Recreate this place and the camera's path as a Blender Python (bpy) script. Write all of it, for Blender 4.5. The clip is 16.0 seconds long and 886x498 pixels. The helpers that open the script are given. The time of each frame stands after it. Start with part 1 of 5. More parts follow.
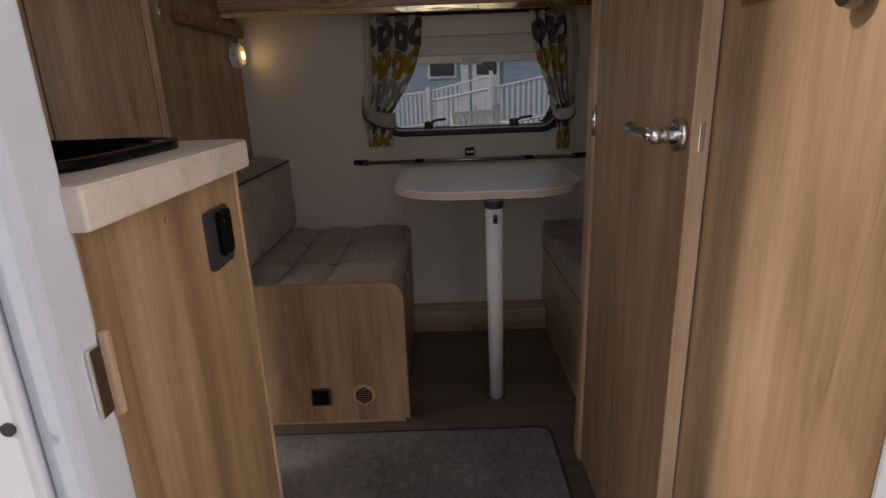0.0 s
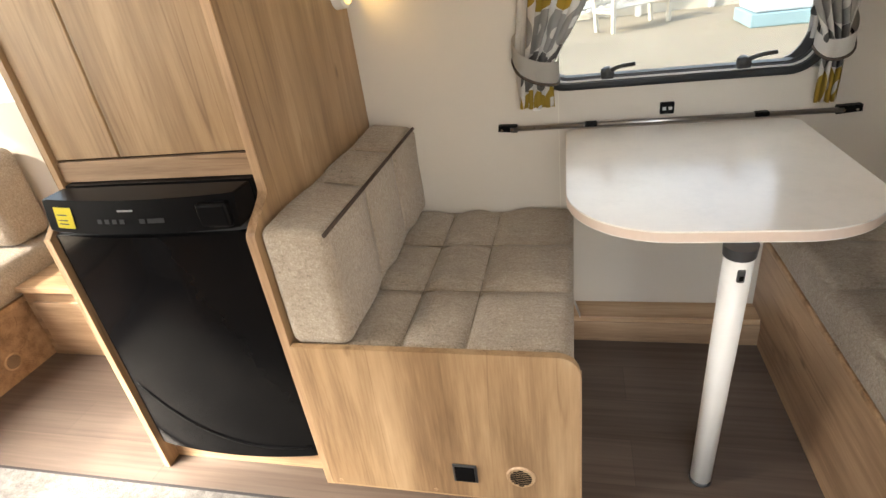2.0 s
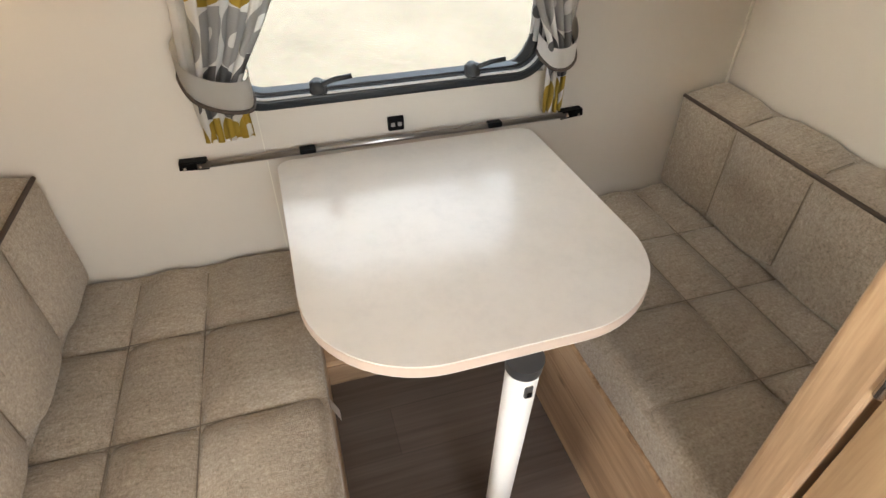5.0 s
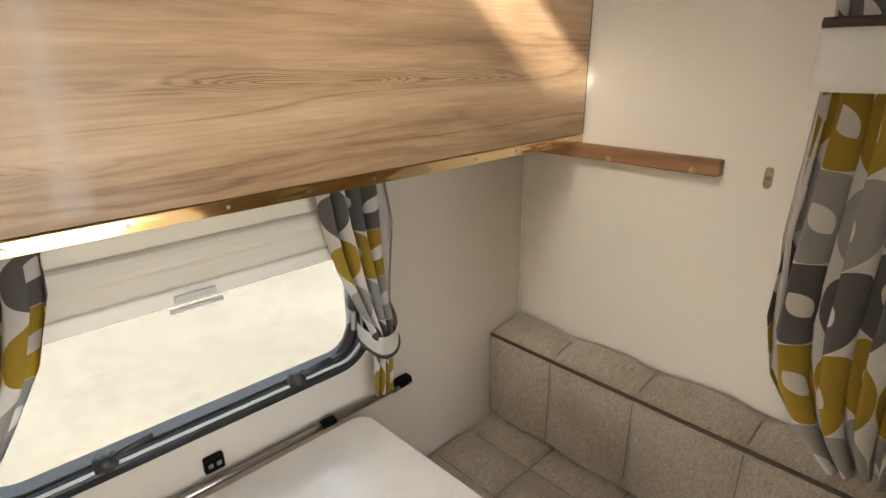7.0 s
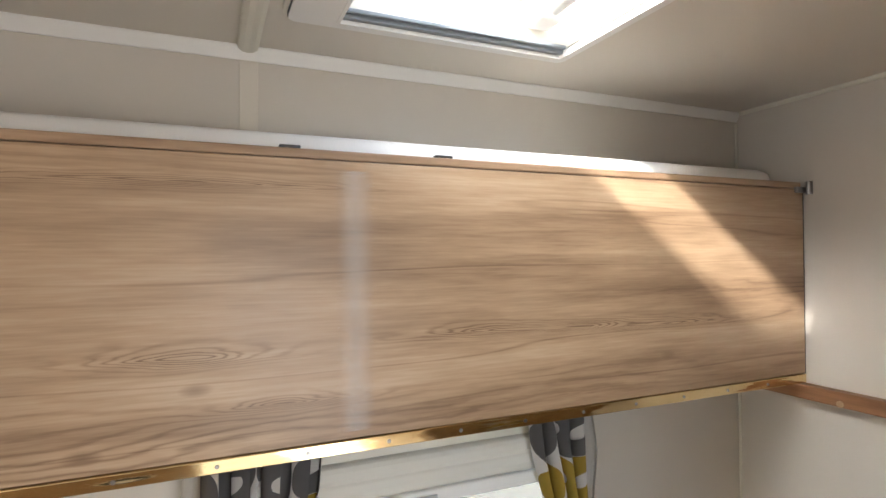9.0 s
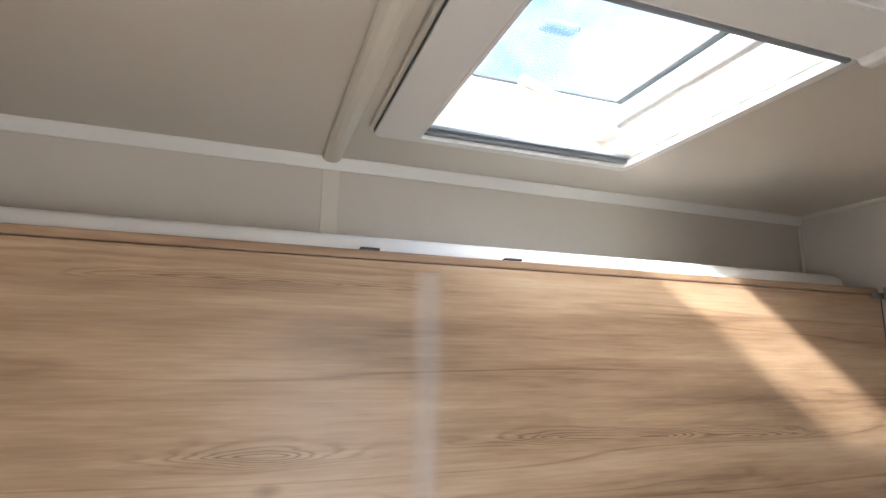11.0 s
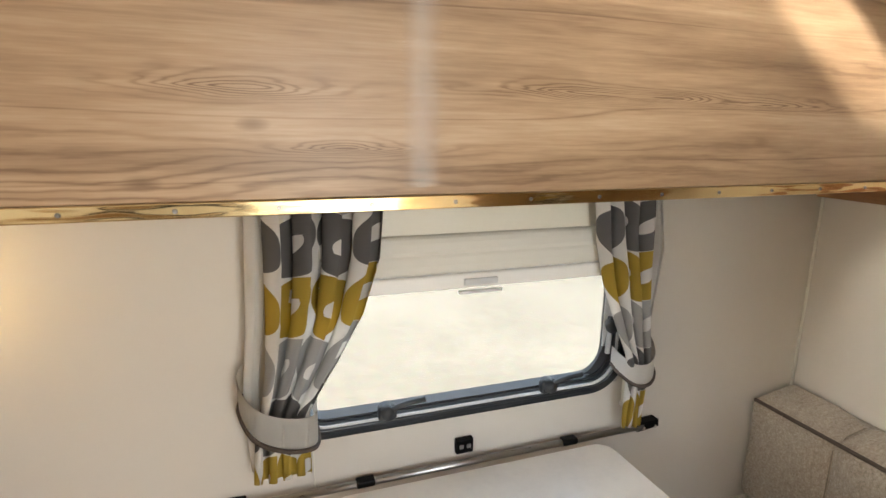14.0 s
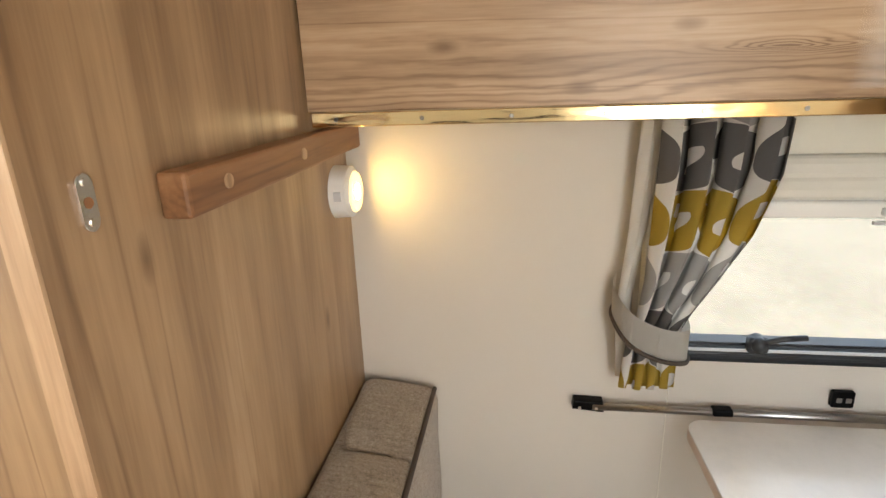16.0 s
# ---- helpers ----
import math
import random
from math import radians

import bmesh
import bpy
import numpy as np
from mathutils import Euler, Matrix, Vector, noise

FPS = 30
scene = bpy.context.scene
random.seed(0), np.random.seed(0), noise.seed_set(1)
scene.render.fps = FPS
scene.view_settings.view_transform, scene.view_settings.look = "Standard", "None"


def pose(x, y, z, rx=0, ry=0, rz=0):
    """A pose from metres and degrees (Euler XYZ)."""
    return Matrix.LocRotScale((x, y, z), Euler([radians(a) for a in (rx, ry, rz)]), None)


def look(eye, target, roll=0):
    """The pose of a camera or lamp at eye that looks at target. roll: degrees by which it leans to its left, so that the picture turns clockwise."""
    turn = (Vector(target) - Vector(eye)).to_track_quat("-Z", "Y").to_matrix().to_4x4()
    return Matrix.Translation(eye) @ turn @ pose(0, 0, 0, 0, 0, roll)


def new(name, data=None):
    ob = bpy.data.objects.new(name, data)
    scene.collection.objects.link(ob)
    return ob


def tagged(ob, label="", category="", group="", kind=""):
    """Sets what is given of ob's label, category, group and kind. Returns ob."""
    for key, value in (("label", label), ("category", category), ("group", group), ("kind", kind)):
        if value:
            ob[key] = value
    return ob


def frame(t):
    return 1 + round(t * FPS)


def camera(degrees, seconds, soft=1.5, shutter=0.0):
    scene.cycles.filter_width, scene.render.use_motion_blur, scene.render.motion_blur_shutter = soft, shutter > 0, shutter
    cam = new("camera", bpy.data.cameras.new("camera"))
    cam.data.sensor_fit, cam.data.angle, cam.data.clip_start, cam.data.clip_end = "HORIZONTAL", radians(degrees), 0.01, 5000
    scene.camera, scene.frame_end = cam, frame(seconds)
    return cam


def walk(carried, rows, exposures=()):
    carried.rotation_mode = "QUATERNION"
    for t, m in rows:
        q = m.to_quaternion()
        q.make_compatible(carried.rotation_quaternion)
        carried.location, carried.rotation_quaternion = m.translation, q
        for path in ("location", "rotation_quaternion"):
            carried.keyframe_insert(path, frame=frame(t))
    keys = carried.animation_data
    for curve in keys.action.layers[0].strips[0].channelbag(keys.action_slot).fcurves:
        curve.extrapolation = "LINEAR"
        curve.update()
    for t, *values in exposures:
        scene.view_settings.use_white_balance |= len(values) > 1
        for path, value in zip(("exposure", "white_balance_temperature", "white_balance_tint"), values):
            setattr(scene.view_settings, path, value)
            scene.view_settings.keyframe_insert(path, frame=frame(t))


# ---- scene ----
cam = camera(78.6, 16.0)
PATH = [
    (0, (0.002, 0.046, 1.04), (-0.012, 1.961, 0.462), -2.1),
    (0.5, (-0.028, 0.235, 1.093), (-0.146, 2.105, 0.393), -4.1),
    (1, (-0.091, 0.456, 1.123), (-0.329, 2.262, 0.298), -6.0),
    (1.5, (-0.102, 0.575, 1.225), (-0.465, 2.316, 0.309), -7.3),
    (2, (-0.146, 0.686, 1.236), (-0.62, 2.38, 0.284), -8.0),
    (2.5, (-0.145, 0.893, 1.31), (-0.669, 2.532, 0.289), -7.5),
    (3, (-0.178, 1.004, 1.397), (-0.618, 2.586, 0.256), -6.6),
    (3.2, (-0.186, 1.041, 1.382), (-0.574, 2.616, 0.212), -6.1),
    (5.3, (-0.096, 1.199, 1.334), (0.459, 2.654, 0.079), 0.1),
    (5.5, (-0.075, 1.231, 1.33), (0.543, 2.665, 0.081), 0.0),
    (6, (-0.023, 1.311, 1.338), (0.85, 2.683, 0.175), 0.8),
    (6.5, (-0.03, 1.351, 1.397), (1.044, 2.74, 0.44), -0.9),
    (7, (-0.144, 1.408, 1.506), (1.151, 2.773, 0.829), -0.6),
    (7.5, (-0.155, 1.371, 1.565), (1.193, 2.798, 1.183), -1.1),
    (8, (-0.16, 1.315, 1.593), (1.079, 2.88, 1.458), -1.6),
    (8.5, (-0.181, 1.327, 1.607), (0.866, 3.031, 1.577), -0.8),
    (9, (-0.245, 1.315, 1.604), (0.546, 3.152, 1.626), -0.5),
    (9.2, (-0.272, 1.313, 1.604), (0.414, 3.192, 1.619), -0.2),
    (11.3, (-0.299, 1.315, 1.619), (0.353, 3.156, 2.048), 1.1),
    (11.5, (-0.274, 1.306, 1.635), (0.421, 3.126, 2.086), 0.9),
    (12, (-0.255, 1.29, 1.637), (0.545, 3.072, 2.068), 0.8),
    (12.5, (-0.258, 1.302, 1.594), (0.555, 3.108, 1.866), 0.9),
    (13, (-0.269, 1.345, 1.488), (0.526, 3.18, 1.529), 0.8),
    (13.5, (-0.268, 1.377, 1.445), (0.47, 3.22, 1.207), 0.9),
    (14, (-0.269, 1.393, 1.419), (0.381, 3.231, 0.972), 0.8),
    (14.5, (-0.273, 1.391, 1.386), (0.214, 3.234, 0.782), 0.3),
    (15, (-0.331, 1.396, 1.36), (-0.077, 3.252, 0.66), -0.5),
    (15.5, (-0.424, 1.381, 1.347), (-0.454, 3.264, 0.673), -1.6),
    (16, (-0.479, 1.366, 1.359), (-0.757, 3.254, 0.76), -2.0),
]
walk(cam, [(t, look(eye, target, roll)) for t, eye, target, roll in PATH],
     exposures=[(0, 0.76, 6500, 20), (0.5, 2.02, 6400, 13), (1.0, 2.78, 6900, 10), (1.6, 3.2, 6900, 10), (3.0, 3.4, 6900, 10), (6.0, 3.74, 6700, 10), (7.0, 3.62, 6800, 10), (8.0, 3.56, 5900, 10),
                (9.0, 3.42, 5900, 10), (12.5, 3.37, 5600, 10), (13.0, 3.42, 5750, 10), (13.5, 3.66, 6600, 10), (14.5, 3.62, 6450, 10), (16.0, 3.64, 6650, 10)])

# ---- world, sun and lamps ----
SUN_WAY = Vector((1.42, 0.68, -1.0)).normalized()
world = bpy.data.worlds.new("world")
scene.world = world
world.use_nodes = True
sky = world.node_tree.nodes.new("ShaderNodeTexSky")
sky.sky_type, sky.sun_disc = "NISHITA", False
sky.sun_elevation = math.asin(-SUN_WAY.z)
sky.sun_rotation = math.atan2(-SUN_WAY.x, -SUN_WAY.y)
tree = world.node_tree
cloud = tree.nodes.new("ShaderNodeTexNoise")
cloud.inputs["Scale"].default_value, cloud.inputs["Detail"].default_value, cloud.inputs["Roughness"].default_value = 3.2, 6.0, 0.6
cover = tree.nodes.new("ShaderNodeMapRange")
cover.inputs[1].default_value, cover.inputs[2].default_value, cover.inputs[4].default_value = 0.36, 0.64, 0.75
veil = tree.nodes.new("ShaderNodeMix")
veil.data_type = "RGBA"
veil.inputs[7].default_value = (4.4, 4.8, 5.1, 1)
tree.links.new(tree.nodes.new("ShaderNodeTexCoord").outputs["Generated"], cloud.inputs["Vector"])
tree.links.new(cloud.outputs["Fac"], cover.inputs[0])
tree.links.new(cover.outputs[0], veil.inputs[0])
tree.links.new(sky.outputs[0], veil.inputs[6])
tree.links.new(veil.outputs[2], tree.nodes["Background"].inputs[0])
world.node_tree.nodes["Background"].inputs[1].default_value = 0.085
sun_data = bpy.data.lights.new("sun", "SUN")
sun_data.energy, sun_data.angle, sun_data.color = 1.35, radians(3.0), (1.0, 0.91, 0.79)
sun = new("sun", sun_data)
sun.matrix_world = look((-8, -3, 9), Vector((-8, -3, 9)) + SUN_WAY)


def fill_lamp(name, eye, target, wide, high, watts, spread=180):
    """An unseen area lamp, added as fill for sky light by an opening of the caravan."""
    data = bpy.data.lights.new(name, "AREA")
    data.shape, data.size, data.size_y, data.energy, data.color = "RECTANGLE", wide, high, watts, (1.0, 0.95, 0.88)
    data.spread = radians(spread)
    new(name, data).matrix_world = look(eye, target)


# Added lamp in the doorway, turned to brighten the kitchen end panel.
fill_lamp("fill_doorway", (0.16, 0.40, 0.90), (-0.34, 0.80, 0.55), 0.46, 1.5, 1.05)
# Lounge fills stand at unseen window openings; the side one brightens the floor.
fill_lamp("fill_lounge_window", (-3.28, 1.3, 1.25), (0, 1.3, 1.0), 1.5, 0.55, 2.4)
fill_lamp("fill_lounge_side", (-2.32, 0.47, 1.22), (-1.35, 1.25, 0.0), 1.1, 0.5, 5.2, 60)
# Added lamp outside, above the view, to brighten the table.
fill_lamp("fill_window", (0.12, 3.45, 1.85), (0.12, 2.33, 1.0), 1.7, 0.9, 1.3)
# Added lamp over the roof, to brighten the bunk board and end wall.
fill_lamp("fill_roof_light", (-0.75, 1.50, 3.0), (0.14, 1.93, 1.975), 1.9, 1.0, 10.5)

# ---- materials ----
class Nodes:
    """A small writer of node materials."""

    def __init__(self, name, rough=0.5, metal=0.0, color=(0.5, 0.5, 0.5)):
        self.mat = bpy.data.materials.new(name)
        self.mat.use_nodes = True
        self.tree = self.mat.node_tree
        self.bsdf = self.tree.nodes["Principled BSDF"]
        self.set("Base Color", (*color, 1))
        self.set("Roughness", rough)
        self.set("Metallic", metal)

    def set(self, socket, value):
        if isinstance(value, bpy.types.NodeSocket):
            self.tree.links.new(value, self.bsdf.inputs[socket])
        else:
            self.bsdf.inputs[socket].default_value = value

    def node(self, kind, **inputs):
        n = self.tree.nodes.new(kind)
        for key, value in inputs.items():
            self.plug(n, key.replace("_", " "), value)
        return n

    def plug(self, n, key, value):
        socket = n.inputs[int(key)] if key.isdigit() else n.inputs[key]
        if isinstance(value, bpy.types.NodeSocket):
            self.tree.links.new(value, socket)
        else:
            socket.default_value = value

    def coords(self, scale=(1, 1, 1), turn=(0, 0, 0), kind="Object", offset=(0, 0, 0)):
        tc = self.node("ShaderNodeTexCoord")
        mp = self.node("ShaderNodeMapping", Vector=tc.outputs[kind], Scale=scale, Rotation=turn, Location=offset)
        return mp.outputs[0]

    def noise(self, vec, scale=5.0, detail=3.0, rough=0.5):
        return self.node("ShaderNodeTexNoise", Vector=vec, Scale=scale, Detail=detail, Roughness=rough).outputs["Fac"]

    def math(self, op, a, b=0.0, c=None):
        n = self.tree.nodes.new("ShaderNodeMath")
        n.operation = op
        self.plug(n, "0", a)
        self.plug(n, "1", b)
        if c is not None:
            self.plug(n, "2", c)
        return n.outputs[0]

    def ramp(self, fac, stops):
        n = self.node("ShaderNodeValToRGB", Fac=fac)
        while len(n.color_ramp.elements) < len(stops):
            n.color_ramp.elements.new(0.5)
        for e, (at, c) in zip(n.color_ramp.elements, stops):
            e.position, e.color = at, (*c, 1)
        return n.outputs[0]

    def mix(self, fac, a, b, mode="MIX"):
        n = self.tree.nodes.new("ShaderNodeMix")
        n.data_type, n.blend_type = "RGBA", mode
        for i, v in ((0, fac), (6, a), (7, b)):
            if isinstance(v, bpy.types.NodeSocket):
                self.tree.links.new(v, n.inputs[i])
            else:
                n.inputs[i].default_value = v if i == 0 else (*v, 1)
        return n.outputs[2]

    def bump(self, height, strength=0.3, distance=0.002):
        self.set("Normal", self.node("ShaderNodeBump", Height=height, Strength=strength, Distance=distance).outputs[0])


def wood(name, axis, tone=(1, 1, 1), rough=0.36, shift=0.0, figure=1.0, eyes=(), contrast=1.0, fine=6.0, streaky=0.56, cloudy=0.0):
    """Pale acacia-look laminate whose grain runs along the axis. eyes: (along, across, length, height) of cathedral figures."""
    m = Nodes(name, rough)
    rnd = m.node("ShaderNodeObjectInfo").outputs["Random"]
    tc = m.node("ShaderNodeTexCoord").outputs["Object"]
    jump = m.node("ShaderNodeCombineXYZ", X=m.math("MULTIPLY", rnd, 7.0), Y=m.math("MULTIPLY", rnd, 3.0), Z=m.math("MULTIPLY", rnd, 5.0))
    add = m.node("ShaderNodeVectorMath")
    add.operation = "ADD"
    m.plug(add, "0", tc)
    m.plug(add, "1", jump.outputs[0])

    def stretch(across, along):
        scale = [across] * 3
        scale[axis] = along
        return m.node("ShaderNodeMapping", Vector=add.outputs[0], Scale=scale, Location=(shift, shift * 0.7, shift * 1.3)).outputs[0]

    raw = m.node("ShaderNodeSeparateXYZ", Vector=tc)
    xyz = [raw.outputs[k] for k in "XYZ"]
    along = xyz[axis]
    rest = [c for k, c in enumerate(xyz) if k != axis]
    across = m.math("ADD", rest[0], rest[1])
    warp = m.noise(stretch(5.5, 0.8), 1.0, 2.0, 0.45)
    bend = m.noise(stretch(26.0, 2.6), 1.0, 2.0, 0.5)
    phase = m.math("MULTIPLY_ADD", across, 420.0, m.math("MULTIPLY", warp, 95.0))
    phase = m.math("ADD", phase, m.math("MULTIPLY", bend, 9.0))
    jag = m.noise(stretch(90.0, 16.0), 1.0, 2.0, 0.5)
    phase = m.math("ADD", phase, m.math("MULTIPLY", jag, 5.0))
    zone = m.ramp(m.noise(stretch(6.5, 0.55), 1.0, 2.0, 0.5), [(0.50, (0.0,) * 3), (0.74, (0.5,) * 3)])
    stray = m.noise(stretch(70.0, 9.0), 1.0, 2.0, 0.5)
    for ea, ec, el, eh in eyes:
        slip = m.math("MULTIPLY_ADD", m.math("SUBTRACT", stray, 0.5), 0.9 * el, m.math("SUBTRACT", along, ea))
        rise = m.math("MULTIPLY_ADD", m.math("SUBTRACT", bend, 0.5), 1.5 * eh, m.math("SUBTRACT", across, ec))
        da = m.math("POWER", m.math("ABSOLUTE", m.math("DIVIDE", slip, el)), 1.6)
        dc = m.math("POWER", m.math("ABSOLUTE", m.math("DIVIDE", rise, eh)), 1.4)
        bell = m.math("EXPONENT", m.math("MULTIPLY", m.math("ADD", da, dc), -1.0))
        phase = m.math("ADD", phase, m.math("MULTIPLY", m.math("MULTIPLY", bell, m.math("ADD", bend, 0.5)), 40.0))
        zone = m.math("MAXIMUM", zone, m.math("MULTIPLY", bell, 0.9))
    line = m.math("POWER", m.math("MULTIPLY_ADD", m.math("SINE", phase), 0.5, 0.5), 3.0)
    line = m.math("MULTIPLY", line, zone)
    streak = m.noise(stretch(24.0, 2.2), 1.0, fine, 0.6)
    board = m.noise(stretch(8.0, 0.55), 1.0, 2.5, 0.5)
    fibre = m.noise(stretch(210.0, 9.0), 1.0, 3.0, 0.6)
    value = m.math("MULTIPLY_ADD", streak, streaky, m.math("MULTIPLY", board, 0.42))
    if cloudy:
        value = m.math("ADD", value, m.math("MULTIPLY", m.noise(stretch(10.0, 2.6), 1.0, 4.0, 0.65), cloudy))
    value = m.math("ADD", value, m.math("MULTIPLY", fibre, 0.20 if fine > 4 else 0.15))
    value = m.math("SUBTRACT", value, m.math("MULTIPLY", line, 0.15 * figure))
    wander = m.math("ABSOLUTE", m.math("SUBTRACT", m.noise(stretch(9.0, 0.42), 1.0, 2.5, 0.5), 0.5))
    gate = m.ramp(m.noise(stretch(5.0, 1.3), 1.0, 2.0, 0.5), [(0.40, (0.0,) * 3), (0.60, (1.0,) * 3)])
    vein = m.math("MULTIPLY", m.ramp(wander, [(0.0, (1.0,) * 3), (0.011, (0.0,) * 3)]), gate)
    value = m.math("SUBTRACT", value, m.math("MULTIPLY", vein, 0.12))
    value = m.math("MULTIPLY_ADD", m.math("SUBTRACT", value, 0.60), contrast, 0.60)
    t = lambda c: tuple(a * b for a, b in zip(c, tone))
    color = m.ramp(value, [(0.42, t((0.185, 0.110, 0.062))), (0.54, t((0.300, 0.192, 0.115))), (0.64, t((0.405, 0.272, 0.168))), (0.76, t((0.51, 0.365, 0.245)))])
    kv = m.node("ShaderNodeTexVoronoi", Vector=stretch(8.5, 3.6), Scale=1.0).outputs["Distance"]
    color = m.mix(m.ramp(kv, [(0.02, (0.75,) * 3), (0.10, (0,) * 3)]), color, t((0.13, 0.070, 0.036)))
    m.set("Base Color", color)
    m.set("Roughness", m.math("MULTIPLY_ADD", fibre, 0.2, rough - 0.1))
    m.bump(m.math("MULTIPLY_ADD", line, -0.6, fibre), 0.15, 0.001)
    return m.mat


def paint(name, color, rough=0.5, mottle=0.06, scale=3.0, grain=120.0, bump=0.1, metal=0.0, gloss=0.5):
    m = Nodes(name, rough, metal)
    m.set("Specular IOR Level", gloss)
    v = m.coords()
    big = m.noise(v, scale, 3)
    fine = m.noise(v, grain, 2)
    f = m.math("MULTIPLY_ADD", big, 0.7, m.math("MULTIPLY", fine, 0.3))
    lo, hi = tuple(c * (1 - mottle) for c in color), tuple(min(1, c * (1 + mottle)) for c in color)
    m.set("Base Color", m.ramp(f, [(0.3, lo), (0.7, hi)]))
    m.set("Roughness", m.math("MULTIPLY_ADD", big, 0.14, rough - 0.07))
    if bump:
        m.bump(fine, bump, 0.0008)
    return m.mat


def wall_paper(name, color):
    """Vinyl-faced wall board with a faint woven emboss."""
    m = Nodes(name, 0.62)
    v = m.coords()
    big = m.noise(v, 2.2, 3)
    warp = m.noise(m.coords((900, 900, 60)), 1.0, 2)
    weft = m.noise(m.coords((60, 60, 900)), 1.0, 2)
    f = m.math("ADD", m.math("MULTIPLY", big, 0.6), m.math("MULTIPLY", m.math("ADD", warp, weft), 0.2))
    m.set("Base Color", m.ramp(f, [(0.3, tuple(c * 0.94 for c in color)), (0.7, color)]))
    m.bump(m.math("ADD", warp, weft), 0.12, 0.0006)
    return m.mat


def upholstery(name):
    """Woven grey-beige chenille with dark and light threads."""
    m = Nodes(name, 0.92)
    a = m.noise(m.coords((150, 150, 620)), 1.0, 3, 0.7)
    b = m.noise(m.coords((620, 150, 150)), 1.0, 3, 0.7)
    c = m.noise(m.coords((150, 620, 150)), 1.0, 3, 0.7)
    slub = m.noise(m.coords((22, 150, 70)), 1.0, 4, 0.7)
    big = m.noise(m.coords(), 5.0, 4, 0.6)
    f = m.math("MULTIPLY", m.math("ADD", m.math("ADD", a, b), c), 0.30)
    f = m.math("ADD", f, m.math("MULTIPLY_ADD", slub, 0.20, m.math("MULTIPLY", big, 0.16)))
    m.set("Base Color", m.ramp(f, [(0.46, (0.10, 0.076, 0.054)), (0.58, (0.285, 0.235, 0.180)), (0.66, (0.375, 0.318, 0.252)), (0.80, (0.58, 0.51, 0.42))]))
    m.set("Sheen Weight", 0.25)
    m.bump(m.math("ADD", m.math("ADD", a, b), m.math("ADD", c, slub)), 0.7, 0.002)
    return m.mat


def carpet_pile(name):
    m = Nodes(name, 0.95)
    f = m.noise(m.coords(), 420, 3, 0.7)
    tuft = m.noise(m.coords(), 60, 3, 0.7)
    big = m.noise(m.coords(), 5, 3)
    v = m.math("ADD", m.math("MULTIPLY", f, 0.5), m.math("MULTIPLY_ADD", tuft, 0.3, m.math("MULTIPLY", big, 0.2)))
    m.set("Base Color", m.ramp(v, [(0.36, (0.06, 0.055, 0.05)), (0.5, (0.17, 0.16, 0.15)), (0.66, (0.34, 0.325, 0.31))]))
    m.bump(m.math("ADD", f, tuft), 0.9, 0.004)
    return m.mat


def curtain_cloth(name):
    """Off-white cotton printed with rows of rounded discs, each with a pale eye: slate, mustard and light grey."""
    m = Nodes(name, 0.85)
    uv = m.coords(kind="UV")
    sep = m.node("ShaderNodeSeparateXYZ", Vector=uv)
    row_h, col_w = 0.104, 0.092
    v = m.math("DIVIDE", m.math("ADD", sep.outputs["Y"], 0.07), row_h)
    row = m.math("FLOOR", v)
    u = m.math("DIVIDE", sep.outputs["X"], col_w)
    col = m.math("FLOOR", u)
    fu = m.math("SUBTRACT", m.math("SUBTRACT", u, col), 0.5)
    fv = m.math("SUBTRACT", m.math("SUBTRACT", v, row), 0.5)
    # rounded disc, a little squarer than a circle
    d = m.math("ADD", m.math("POWER", m.math("ABSOLUTE", fu), 2.3), m.math("POWER", m.math("ABSOLUTE", fv), 2.3))
    disc = m.math("LESS_THAN", d, 0.199)
    # leaf-shaped eye: two circles overlapping on a slant
    ex, ey = m.math("ADD", m.math("MULTIPLY", fu, 0.62), m.math("MULTIPLY", fv, 0.78)), m.math("SUBTRACT", m.math("MULTIPLY", fv, 0.62), m.math("MULTIPLY", fu, 0.78))
    def circle(cy):
        return m.math("LESS_THAN", m.math("ADD", m.math("POWER", ex, 2.0), m.math("POWER", m.math("SUBTRACT", ey, cy), 2.0)), 0.048)
    eye = m.math("MULTIPLY", circle(0.105), circle(-0.105))
    ink = m.math("MULTIPLY", disc, m.math("SUBTRACT", 1.0, eye))
    which = m.math("MODULO", m.math("ADD", row, 300.0), 3.0)
    pick = m.mix(m.math("COMPARE", which, 1.0, 0.1), (0.16, 0.153, 0.150), (0.41, 0.40, 0.385))
    pick = m.mix(m.math("COMPARE", which, 2.0, 0.1), pick, (0.48, 0.335, 0.05))
    weave = m.noise(m.coords((1500, 1500, 1500)), 1.0, 2)
    base = m.mix(ink, (0.84, 0.82, 0.78), pick)
    m.set("Base Color", m.mix(m.math("MULTIPLY", weave, 0.08), base, (0.4, 0.38, 0.36), "MULTIPLY"))
    m.set("Subsurface Weight", 0.0)
    m.bump(weave, 0.3, 0.0006)
    return m.mat


def glass(name, tint=(0.435, 0.45, 0.45), rough=0.02):
    m = Nodes(name, rough, 0, tint)
    m.set("Transmission Weight", 1.0)
    m.set("IOR", 1.12)
    return m.mat


def metal(name, color, rough=0.2, ripple=0.0):
    m = Nodes(name, rough, 1.0, color)
    f = m.noise(m.coords((40, 400, 400)), 1.0, 3)
    m.set("Roughness", m.math("MULTIPLY_ADD", f, 0.16, rough - 0.06))
    if ripple:
        m.bump(m.noise(m.coords((5, 5, 30)), 1.0, 2), ripple, 0.02)
    return m.mat


def glow(name, color, strength):
    m = Nodes(name, 0.4, 0, color)
    m.set("Emission Color", (*color, 1))
    m.set("Emission Strength", strength)
    return m.mat


